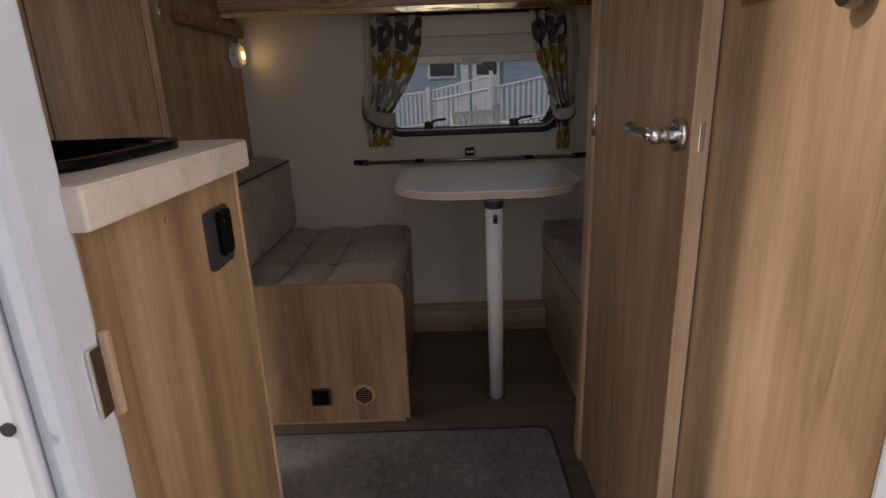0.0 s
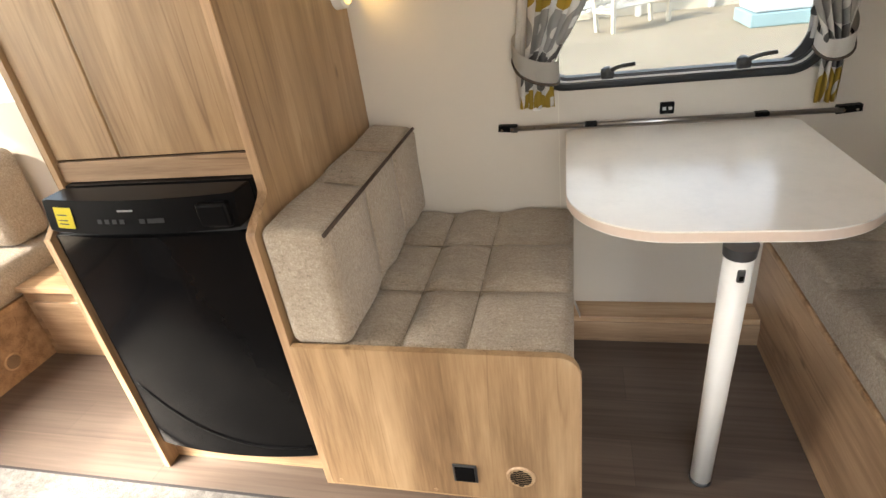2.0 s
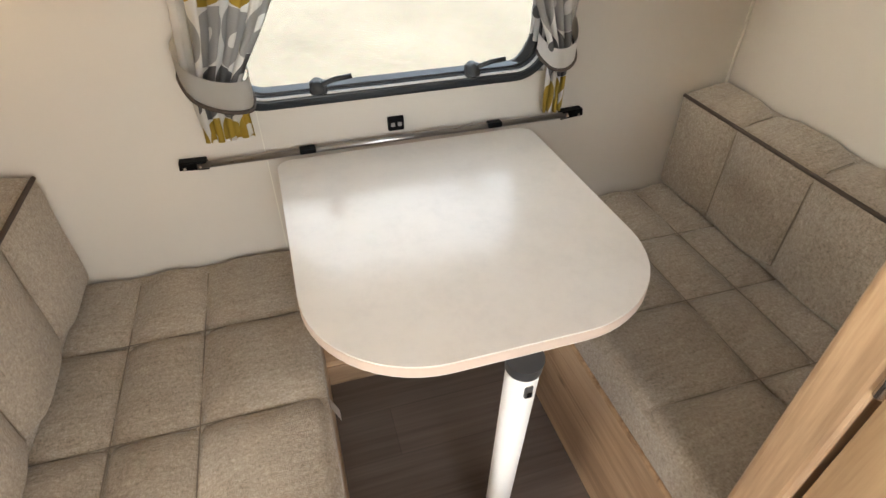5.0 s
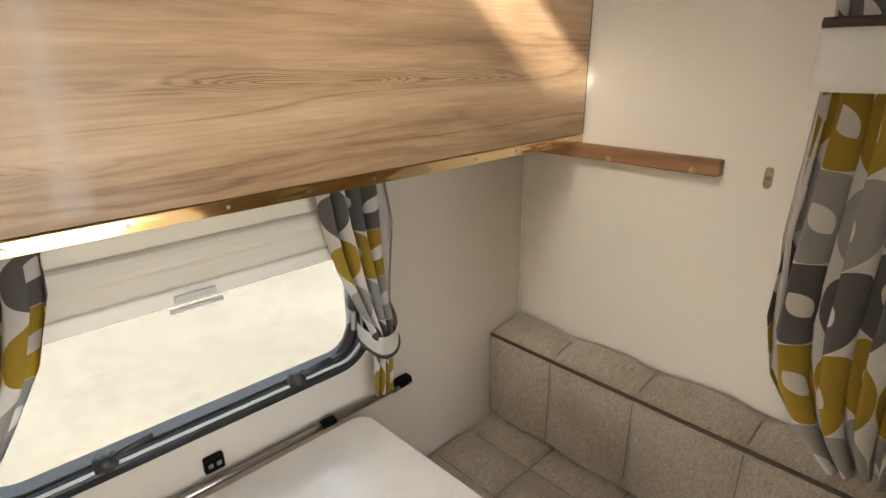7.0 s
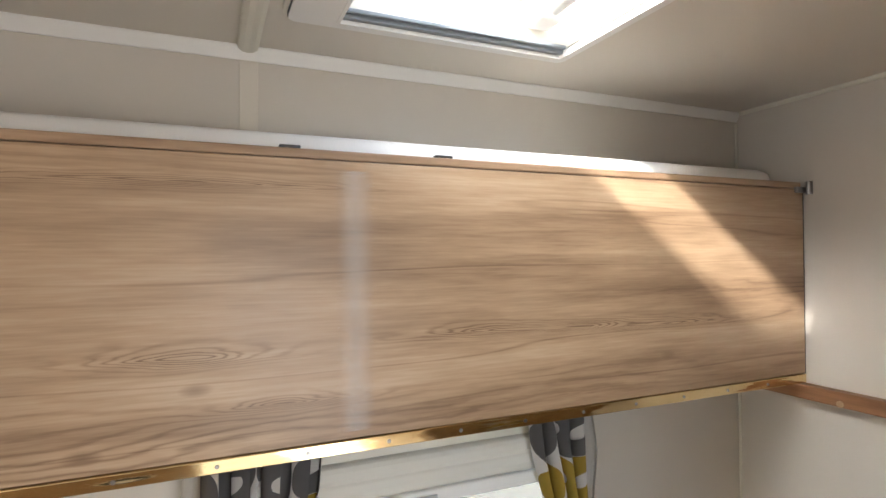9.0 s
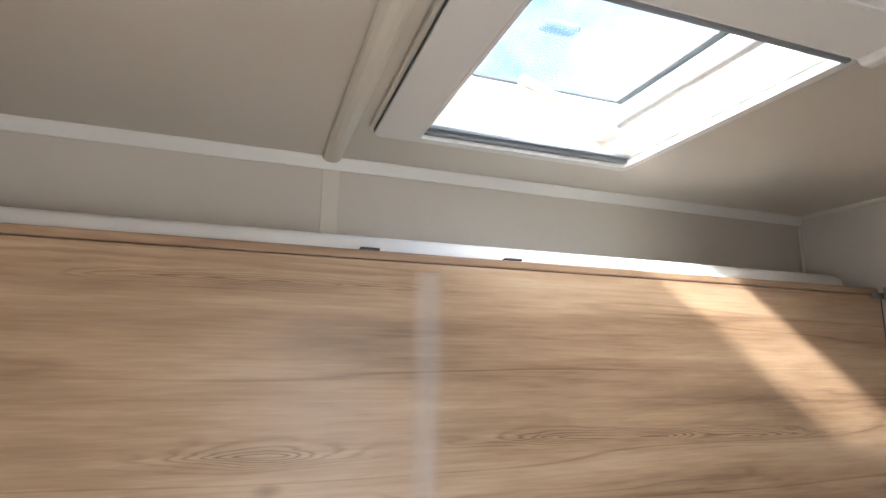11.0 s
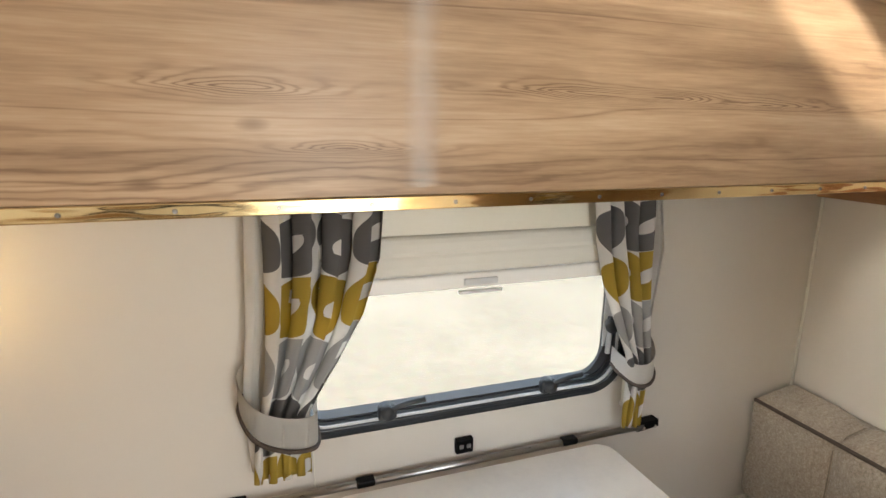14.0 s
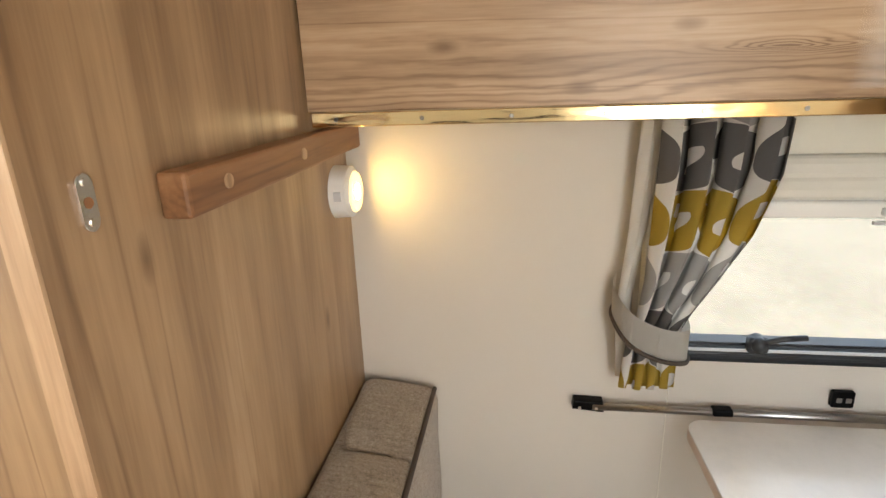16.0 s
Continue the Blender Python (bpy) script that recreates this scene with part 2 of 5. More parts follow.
def gravel(name):
    m = Nodes(name, 0.9)
    stone = m.node("ShaderNodeTexVoronoi", Vector=m.coords(), Scale=28.0).outputs["Color"]
    fine = m.noise(m.coords(), 9, 5, 0.7)
    patch = m.noise(m.coords(), 0.8, 4, 0.6)
    f = m.math("ADD", m.math("MULTIPLY", fine, 0.5), m.math("MULTIPLY", patch, 0.5))
    c = m.ramp(f, [(0.3, (0.27, 0.23, 0.17)), (0.5, (0.34, 0.295, 0.22)), (0.7, (0.41, 0.355, 0.27))])
    m.set("Base Color", m.mix(0.05, c, stone, "OVERLAY"))
    m.bump(fine, 0.35, 0.012)
    return m.mat


def stone_top(name, color, rough=0.35, spots=0.12, coat=0.0):
    """Speckled laminate worktop."""
    m = Nodes(name, rough)
    m.set("Coat Weight", coat)
    m.set("Coat Roughness", 0.15)
    m.set("Coat IOR", 1.7)
    a = m.noise(m.coords(), 14, 5, 0.65)
    b = m.noise(m.coords(), 70, 3, 0.6)
    f = m.math("MULTIPLY_ADD", a, 0.7, m.math("MULTIPLY", b, 0.3))
    m.set("Base Color", m.ramp(f, [(0.36, tuple(c * (1 - spots) for c in color)), (0.5, color), (0.66, tuple(min(1, c * (1 + spots * 0.6)) for c in color))]))
    m.set("Roughness", m.math("MULTIPLY_ADD", b, 0.12, rough - 0.06))
    return m.mat


def floor_vinyl(name):
    """Grey-brown wood-look vinyl, grain along x."""
    m = Nodes(name, 0.42)
    f = m.noise(m.coords((2.2, 60, 1)), 1.0, 5, 0.6)
    g = m.noise(m.coords((1.2, 9, 1)), 1.0, 3, 0.5)
    brick = m.tree.nodes.new("ShaderNodeTexBrick")
    m.plug(brick, "Vector", m.coords())
    for key, value in (("Color1", (0.8, 0.8, 0.8, 1)), ("Color2", (1, 1, 1, 1)), ("Mortar", (0.7, 0.7, 0.7, 1)), ("Scale", 1.0), ("Mortar Size", 0.0015), ("Brick Width", 0.9), ("Row Height", 0.15)):
        brick.inputs[key].default_value = value
    v = m.math("MULTIPLY_ADD", f, 0.55, m.math("MULTIPLY", g, 0.45))
    c = m.ramp(v, [(0.34, (0.085, 0.061, 0.047)), (0.5, (0.13, 0.097, 0.079)), (0.68, (0.175, 0.137, 0.114))])
    m.set("Base Color", m.mix(1.0, c, brick.outputs["Color"], "MULTIPLY"))
    m.bump(f, 0.15, 0.001)
    return m.mat


WOOD_V = wood("oak_laminate_upright", 2, (0.95, 0.94, 0.85), figure=0.9, contrast=0.95, fine=3.9, streaky=0.46, cloudy=0.16)
WOOD_X = wood("oak_laminate_lengthwise", 0, shift=3.1, figure=0.6)
WOOD_BUNK = wood("oak_laminate_figured", 0, (1.12, 1.15, 1.14), shift=4.3, figure=2.2, contrast=1.06, streaky=0.46, cloudy=0.13,
                 eyes=((-0.40, 0.163, 0.13, 0.016), (0.10, 0.172, 0.16, 0.013), (0.28, 0.168, 0.14, 0.012), (0.50, 0.160, 0.17, 0.013), (-0.41, 0.410, 0.22, 0.009), (-0.26, 0.085, 0.09, 0.012)))
WOOD_Y = wood("oak_laminate_crosswise", 1, shift=1.7)
LIPPING = wood("pale_wood_lipping", 2, (1.25, 1.27, 1.25), 0.45, 5.0)
LIPPING_X = wood("pale_wood_lipping_lengthwise", 0, (1.2, 1.2, 1.15), 0.45, 5.0)
BATTEN = wood("brown_timber_batten", 1, (0.62, 0.45, 0.32), 0.5, 2.0)
WALL = wall_paper("cream_wall_board", (0.62, 0.575, 0.51))
CEIL = paint("cream_ceiling_board", (0.66, 0.615, 0.54), 0.55, 0.03, 2.0, 300.0, 0.06)
WHITE = paint("white_plastic", (0.78, 0.77, 0.74), 0.35, 0.02, 3.0, 200.0, 0.03)
CREAM_PL = paint("cream_plastic", (0.70, 0.67, 0.58), 0.45, 0.03)
SHELL = paint("white_aluminium_skin", (0.75, 0.76, 0.77), 0.35, 0.03, 2.0, 60.0, 0.08)
FRAME_GREY = paint("grey_door_frame_plastic", (0.56, 0.59, 0.63), 0.45, 0.05)
DARK = paint("dark_plastic_and_shade", (0.035, 0.037, 0.04), 0.38, 0.1)
RUBBER = paint("slate_rubber_frame", (0.026, 0.031, 0.037), 0.32, 0.1)
LATCH = paint("dark_latch_plastic", (0.03, 0.032, 0.035), 0.4, 0.1)
WELL = paint("cream_grey_plastic", (0.55, 0.53, 0.48), 0.5, 0.04)
BLACK = paint("black_gloss_panel", (0.004, 0.004, 0.0045), 0.09, 0.1, 4.0, 40.0, 0.01, 0.0, 0.09)
BLACK_MATT = paint("black_satin_plastic", (0.004, 0.004, 0.0045), 0.35, 0.1, 3.0, 120.0, 0.05, 0.0, 0.06)
SINK = paint("black_enamel", (0.004, 0.004, 0.005), 0.2, 0.1, 4.0, 40.0, 0.0, 0.0, 0.06)
CHROME = metal("polished_chrome", (0.80, 0.80, 0.80), 0.12)
STEEL = metal("brushed_steel", (0.36, 0.35, 0.34), 0.28)
BRASS = metal("polished_brass_trim", (0.80, 0.64, 0.36), 0.08, 0.22)
TABLE = stone_top("pale_speckled_laminate", (0.80, 0.76, 0.70), 0.32, 0.05, 0.7)
COUNTER = stone_top("stone_look_worktop", (0.56, 0.485, 0.405), 0.38, 0.22)
FABRIC = upholstery("grey_beige_chenille")
# Darker than the cover: thin cords that paint shade into the seam creases.
SEAM_SHADE = paint("shaded_seam_crease", (0.20, 0.165, 0.128), 0.9, 0.15)
PIPING = paint("dark_brown_piping", (0.062, 0.044, 0.034), 0.8, 0.15)
CLOTH = curtain_cloth("printed_curtain_cotton")
LINING = paint("off_white_curtain_lining", (0.77, 0.74, 0.69), 0.85, 0.05, 8.0, 700.0, 0.3)
MATTRESS = paint("white_mattress_ticking", (0.80, 0.79, 0.77), 0.9, 0.05, 8.0, 500.0, 0.4)
CARPET = carpet_pile("grey_carpet_pile")
BIND = paint("dark_carpet_binding", (0.03, 0.028, 0.03), 0.9, 0.2)
FLOOR = floor_vinyl("brown_wood_look_vinyl")
GLASS = glass("grey_tinted_acrylic")
DOME_GLASS = glass("clear_dome_acrylic", (0.64, 0.66, 0.66), 0.04)
LAMP_LENS = glow("lamp_lens", (1.0, 0.70, 0.22), 0.22)
LAMP_BULB = glow("lamp_bulb", (1.0, 0.66, 0.24), 15.0)
RAIL_GREY = paint("grey_blind_rail", (0.20, 0.22, 0.24), 0.35, 0.05)
YELLOW = paint("yellow_sticker", (0.85, 0.72, 0.02), 0.5, 0.05)
# Streak of light painted as a pale see-through sheet, fading at its edges.
GLARE = Nodes("painted_glare", 0.4, 0, (0.85, 0.83, 0.80))
away = GLARE.math("ABSOLUTE", GLARE.math("ADD", GLARE.node("ShaderNodeSeparateXYZ", Vector=GLARE.coords()).outputs["X"], 0.155))
GLARE.set("Alpha", GLARE.ramp(away, [(0.0, (0.16,) * 3), (0.030, (0.0,) * 3)]))
GLARE = GLARE.mat
PAPER = paint("white_label_paper", (0.75, 0.74, 0.72), 0.7, 0.03)
BLIND = paint("cream_blind_fabric", (0.64, 0.62, 0.56), 0.8, 0.04, 5.0, 500.0, 0.2)
SILVER = paint("silver_grey_plastic", (0.55, 0.56, 0.57), 0.35, 0.04)
GRAVEL = gravel("pale_gravel")
FENCE = paint("weathered_white_paint", (0.62, 0.63, 0.64), 0.7, 0.12, 6.0, 40.0, 0.3)
HOUSE = paint("blue_grey_cladding", (0.30, 0.37, 0.45), 0.6, 0.08)
TEAK = paint("weathered_pale_timber", (0.66, 0.62, 0.53), 0.8, 0.15, 9.0, 60.0, 0.4)
DARK_GLASS = paint("dark_window_glass", (0.03, 0.035, 0.04), 0.08, 0.1)


# ---- mesh helpers ----
def thing(name, at, label, category, group="", kind=""):
    ob = new(name)
    ob.location = at
    ob.empty_display_size = 0.05
    return tagged(ob, label, category, group, kind)


def base_of(ob):
    at = Vector((0, 0, 0))
    while ob is not None:
        at = at + Vector(ob.location)
        ob = ob.parent
    return at


def part(name, bm, material, parent=None, label="", smooth=False):
    """Links a bmesh, drawn in world metres, as one mesh object under a thing or a part."""
    at = base_of(parent)
    bmesh.ops.recalc_face_normals(bm, faces=bm.faces)
    bmesh.ops.translate(bm, verts=bm.verts, vec=-at)
    me = bpy.data.meshes.new(name)
    bm.to_mesh(me)
    bm.free()
    me.materials.append(material)
    if smooth:
        me.shade_smooth()
    ob = new(name, me)
    if parent is not None:
        ob.parent = parent
    if label:
        tagged(ob, label)
    return ob


def single(name, bm, material, label, category, kind="", group="", smooth=False):
    return tagged(part(name, bm, material, None, "", smooth), label, category, group, kind)


def box(x0, y0, z0, x1, y1, z1, bevel=0.0, bm=None, seg=2):
    bm = bm or bmesh.new()
    made = bmesh.ops.create_cube(bm, size=1.0)["verts"]
    bmesh.ops.scale(bm, verts=made, vec=(abs(x1 - x0), abs(y1 - y0), abs(z1 - z0)))
    bmesh.ops.translate(bm, verts=made, vec=((x0 + x1) / 2, (y0 + y1) / 2, (z0 + z1) / 2))
    if bevel:
        edges = list({e for v in made for e in v.link_edges})
        bmesh.ops.bevel(bm, geom=edges, offset=bevel, segments=seg, affect="EDGES", profile=0.5)
    return bm


def rod(p0, p1, r, r1=None, seg=20, bm=None):
    """A round bar from p0 to p1, tapering to r1."""
    bm = bm or bmesh.new()
    p0, p1 = Vector(p0), Vector(p1)
    m = Matrix.Translation((p0 + p1) / 2) @ (p1 - p0).to_track_quat("Z", "Y").to_matrix().to_4x4()
    bmesh.ops.create_cone(bm, cap_ends=True, segments=seg, radius1=r, radius2=r if r1 is None else r1, depth=(p1 - p0).length, matrix=m)
    return bm


def sweep(points, r, seg=10, bm=None, flat=1.0):
    """A tube along a line of points."""
    bm = bm or bmesh.new()
    pts = [Vector(p) for p in points]
    loops = []
    for i, p in enumerate(pts):
        way = (pts[min(i + 1, len(pts) - 1)] - pts[max(i - 1, 0)]).normalized()
        side = way.cross(Vector((0, 0, 1)))
        side = side.normalized() if side.length > 1e-3 else Vector((1, 0, 0))
        up = side.cross(way).normalized()
        loops.append([bm.verts.new(p + r * (math.cos(a) * side + flat * math.sin(a) * up)) for a in (2 * math.pi * k / seg for k in range(seg))])
    for a, b in zip(loops, loops[1:]):
        for k in range(seg):
            bm.faces.new((a[k], a[(k + 1) % seg], b[(k + 1) % seg], b[k]))
    bm.faces.new(loops[0])
    bm.faces.new(loops[-1])
    return bm


def place(axis, u, v, w):
    """A point with w on the axis and u, v on the other two in order."""
    p = [u, v]
    p.insert(axis, w)
    return p


def prism(outline, axis, a, b, bevel=0.0, bm=None):
    """An outline in the plane across the axis, drawn out from a to b."""
    bm = bm or bmesh.new()
    lo = [bm.verts.new(place(axis, u, v, a)) for u, v in outline]
    hi = [bm.verts.new(place(axis, u, v, b)) for u, v in outline]
    caps = [bm.faces.new(lo), bm.faces.new(hi)]
    n = len(outline)
    for k in range(n):
        bm.faces.new((lo[k], lo[(k + 1) % n], hi[(k + 1) % n], hi[k]))
    if bevel:
        bmesh.ops.bevel(bm, geom=[e for f in caps for e in f.edges], offset=bevel, segments=2, affect="EDGES", profile=0.5)
    return bm


def rounded(u0, v0, u1, v1, radii, seg=8):
    """A rectangle with its own radius at each corner: (u0,v0), (u1,v0), (u1,v1), (u0,v1)."""
    if not isinstance(radii, tuple):
        radii = (radii,) * 4
    out = []
    for (cu, cv, su, sv, start), r in zip(((u0, v0, 1, 1, 180), (u1, v0, -1, 1, 270), (u1, v1, -1, -1, 0), (u0, v1, 1, -1, 90)), radii):
        if r <= 0:
            out.append((cu, cv))
            continue
        for k in range(seg + 1):
            a = radians(start + 90 * k / seg)
            out.append((cu + su * r + r * math.cos(a), cv + sv * r + r * math.sin(a)))
    return out


def ring(outer, inner, axis, a, b, bm=None):
    """A frame between two outlines with the same count of points, drawn out from a to b."""
    bm = bm or bmesh.new()
    n = len(outer)
    rows = [[bm.verts.new(place(axis, u, v, w)) for u, v in line] for line, w in ((outer, a), (outer, b), (inner, b), (inner, a))]
    for i in range(4):
        p, q = rows[i], rows[(i + 1) % 4]
        for k in range(n):
            bm.faces.new((p[k], p[(k + 1) % n], q[(k + 1) % n], q[k]))
    return bm


def pad(x0, y0, z0, x1, y1, z1, r, step=0.02, groove=None):
    """A rounded cushion; groove(point, normal) gives how far the skin is drawn in there."""
    bm = bmesh.new()
    lo, hi = Vector((x0, y0, z0)), Vector((x1, y1, z1))
    size = hi - lo
    cells = [max(4, round(s / step)) for s in size]

    grid = {}

    def vert(i, j, k):
        key = (i, j, k)
        if key not in grid:
            p = Vector([lo[a] + size[a] * c / cells[a] for a, c in enumerate(key)])
            inner = Vector([min(max(p[a], lo[a] + r), hi[a] - r) for a in range(3)])
            d = p - inner
            nrm = d.normalized() if d.length > 1e-9 else Vector((0, 0, 1))
            q = inner + nrm * r if d.length > 1e-9 else p
            if groove:
                q = q - nrm * groove(q, nrm)
            grid[key] = bm.verts.new(q)
        return grid[key]

    for axis in range(3):
        u, v = [a for a in range(3) if a != axis]
        for side in (0, cells[axis]):
            for i in range(cells[u]):
                for j in range(cells[v]):
                    quad = []
                    for du, dv in ((0, 0), (1, 0), (1, 1), (0, 1)):
                        c = [0, 0, 0]
                        c[axis], c[u], c[v] = side, i + du, j + dv
                        quad.append(vert(*c))
                    bm.faces.new(quad)
    return bm


def dip(d, width, depth):
    """The section of a seam: deepest at 0, gone past its width."""
    return depth * math.exp(-(d / width) ** 2)


def wall_with_hole(name, axis, a, b, u0, v0, u1, v1, holes, material, label, category="wall"):
    """A wall across the axis from a to b, built of panels round its rectangular holes (u0, v0, u1, v1)."""
    us = sorted({u0, u1, *[h[0] for h in holes], *[h[2] for h in holes]})
    vs = sorted({v0, v1, *[h[1] for h in holes], *[h[3] for h in holes]})
    bm = bmesh.new()
    pts = {}

    def vert(u, v, w):
        key = (u, v, w)
        if key not in pts:
            pts[key] = bm.verts.new(place(axis, u, v, w))
        return pts[key]

    solid = {}
    for i in range(len(us) - 1):
        for j in range(len(vs) - 1):
            cu, cv = (us[i] + us[i + 1]) / 2, (vs[j] + vs[j + 1]) / 2
            solid[i, j] = not any(h[0] < cu < h[2] and h[1] < cv < h[3] for h in holes)
    for (i, j), full in solid.items():
        if not full:
            continue
        for w in (a, b):
            bm.faces.new([vert(us[i + p], vs[j + q], w) for p, q in ((0, 0), (1, 0), (1, 1), (0, 1))])
        for di, dj, e in ((-1, 0, ((0, 0), (0, 1))), (1, 0, ((1, 0), (1, 1))), (0, -1, ((0, 0), (1, 0))), (0, 1, ((0, 1), (1, 1)))):
            if not solid.get((i + di, j + dj), False):
                (p, q), (r, s) = e
                bm.faces.new((vert(us[i + p], vs[j + q], a), vert(us[i + r], vs[j + s], a), vert(us[i + r], vs[j + s], b), vert(us[i + p], vs[j + q], b)))
    return single(name, bm, material, label, category, "structure")


# ---- the shell of the caravan ----
WY, PX, EX, CZ = 2.33, -0.795, 1.048, 1.975   # window wall, partition, end wall, ceiling
DY = 0.44                                    # inner face of the door wall
FX = -3.3                                    # far end of the lounge
WIN = (-0.245, 0.856, 0.485, 1.30)           # window hole in the window wall
SKY = (-0.065, 1.735, 0.345, 2.135)          # roof light hole: x0, y0, x1, y1

single("floor", box(FX, DY - 0.03, -0.06, EX + 0.03, WY, 0.0), FLOOR, "brown wood-look vinyl floor of the caravan", "floor", "structure")
wall_with_hole("wall_window_side", 1, WY, WY + 0.035, FX, -0.06, EX + 0.03, CZ + 0.06, [WIN, (-2.9, 0.95, -1.75, 1.5)], WALL, "cream vinyl-faced wall board below and around the window")
wall_with_hole("wall_door_side", 1, DY - 0.03, DY, FX, -0.06, EX + 0.03, CZ + 0.06, [(-0.296, 0.0, 0.385, 1.80), (-2.9, 0.95, -1.75, 1.5)], SHELL, "white aluminium-skinned caravan wall with the entrance doorway")
single("wall_end", box(EX, DY, -0.06, EX + 0.03, WY, CZ + 0.06), WALL, "plain cream end wall behind the bench", "wall", "structure")
wall_with_hole("wall_lounge_end", 0, FX - 0.03, FX, DY - 0.03, -0.06, WY, CZ + 0.06, [(0.5, 0.95, 2.1, 1.55)], WALL, "cream front wall of the lounge with a wide window opening")
wall_with_hole("ceiling", 2, CZ, CZ + 0.035, FX - 0.03, DY - 0.03, EX + 0.03, WY + 0.035, [(SKY[0], SKY[1] - 0.030, SKY[2], SKY[3])], CEIL, "cream ceiling board with a roof light opening", "ceiling")


def strip(name, bm, label, material=WHITE):
    return single(name, bm, material, label, "trim", "structure")


# cornice beads, wall joint strips and the tube-like ceiling bead
strip("cornice_trim", prism([(WY - 0.0006, CZ - 0.024), (WY - 0.0006, CZ - 0.0006), (WY - 0.014, CZ - 0.0006), (WY - 0.014, CZ - 0.004), (WY - 0.004, CZ - 0.024)], 0, PX + 0.001, EX - 0.001, 0.0008), "flat white cornice strip between wall and ceiling")
strip("cornice_trim", sweep([(EX - 0.004, WY - 0.016, CZ - 0.004), (EX - 0.004, 1.9, CZ - 0.004), (EX - 0.004, 1.42, CZ - 0.004)], 0.006, 8), "thin cream bead between end wall and ceiling", CREAM_PL)
strip("corner_trim", box(EX - 0.008, WY - 0.006, 0.0, EX - 0.002, WY - 0.001, CZ - 0.03, 0.001), "thin cream corner bead", CREAM_PL)
strip("wall_joint_strip", box(-0.197, WY - 0.003, 1.30, -0.165, WY - 0.0005, CZ - 0.022, 0.001), "flat cream joint strip on the wall", CEIL)
strip("wall_joint_line", box(-0.192, WY - 0.0022, 0.10, -0.190, WY - 0.0004, 0.85), "hairline joint in the wall board", CREAM_PL)
strip("ceiling_bead", sweep([(-0.183, WY - 0.02, CZ - 0.004), (-0.183, 1.8, CZ - 0.004), (-0.183, DY + 0.02, CZ - 0.004)], 0.018, 12, flat=0.7), "rounded cream bead across the ceiling", CREAM_PL)

# wood-faced partition between fridge housing and dinette, with its shaped front edge
edge_line = [(WY, 0.0), (WY, CZ), (1.664, CZ), (1.664, 0.850)]
for k in range(13):
    s = k / 12
    edge_line.append((1.664 - 0.090 * (0.5 - 0.5 * math.cos(math.pi * s)), 0.842 - 0.080 * s))
edge_line += [(1.574, 0.74), (1.574, 0.0)]
partition = single("wall_partition", prism(edge_line, 0, PX - 0.018, PX), WOOD_V, "oak-look partition wall between fridge and dinette", "wall", "structure")
lip = edge_line[2:]
lbm = bmesh.new()
rows = [[lbm.verts.new((x, y - 0.0025, z)) for y, z in lip] for x in (PX - 0.0195, PX + 0.0015)]
back = [[lbm.verts.new((x, y + 0.001, z)) for y, z in lip] for x in (PX - 0.0195, PX + 0.0015)]
for k in range(len(lip) - 1):
    lbm.faces.new((rows[0][k], rows[0][k + 1], rows[1][k + 1], rows[1][k]))
    lbm.faces.new((rows[1][k], rows[1][k + 1], back[1][k + 1], back[1][k]))
    lbm.faces.new((rows[0][k], rows[0][k + 1], back[0][k + 1], back[0][k]))
part("edge_lipping", lbm, LIPPING, partition, "pale edge lipping")

# skirting box under the window, between the benches
sk = single("skirting_box", box(-0.16, 2.235, 0.0, 0.435, WY - 0.001, 0.098, 0.003), LIPPING_X, "low pale-wood skirting box below the window wall", "trim", "structure")
part("face_board", box(-0.16, 2.229, 0.0, 0.435, 2.2345, 0.080, 0.002), WOOD_X, sk)

# ---- entrance frame ----
jamb = thing("entrance_frame", (-0.26, 0.42, 0), "grey and white entrance door frame with rubber seal", "door frame", kind="structure")
part("seal", box(-0.3130, DY - 0.044, 0.0, -0.2820, DY + 0.010, 1.80, 0.008, seg=3), FRAME_GREY, jamb, "grey ribbed seal")
part("flange", box(-0.3600, DY - 0.052, 0.0, -0.3135, DY - 0.031, 1.83, 0.005), SHELL, jamb, "white outer flange")
part("outer_edge", box(-0.4020, DY - 0.044, 0.0, -0.3605, DY - 0.031, 1.85, 0.004), SHELL, jamb)
part("strike_plate", box(-0.2815, DY - 0.016, 0.792, -0.2775, DY + 0.002, 0.852, 0.001), CHROME, jamb, "chrome strike plate")
part("strike_block", box(-0.2815, DY + 0.0022, 0.784, -0.2740, DY + 0.010, 0.860, 0.002), LIPPING, jamb)
for z in (0.35, 0.811, 1.5):
    part("screw_cap", rod((-0.3220, DY - 0.0525, z), (-0.3220, DY - 0.0545, z), 0.0055, seg=14), DARK, jamb)
part("right_seal", box(0.375, DY - 0.044, 0.0, 0.400, DY + 0.010, 1.80, 0.008), FRAME_GREY, jamb)
part("head_seal", box(-0.2815, DY - 0.044, 1.785, 0.3745, DY + 0.010, 1.81, 0.005), FRAME_GREY, jamb)

# Unseen leaf, added to bounce sunlight onto the kitchen end panel.
leaf = thing("door_entrance", (0.42, 0.1, 0), "unseen white entrance door standing open to bounce sunlight", "door", kind="structure")
part("leaf", box(0.405, -0.26, 0.02, 0.432, 0.385, 1.80, 0.006), SHELL, leaf)
part("edge_seal", box(0.402, -0.268, 0.02, 0.436, -0.2605, 1.80, 0.003), FRAME_GREY, leaf)

# ---- washroom side ----
single("wall_wardrobe_front", box(0.388, DY + 0.013, 0.0, 0.405, 1.343, CZ), WOOD_V, "oak-look wardrobe front beside the entrance", "wall", "structure")
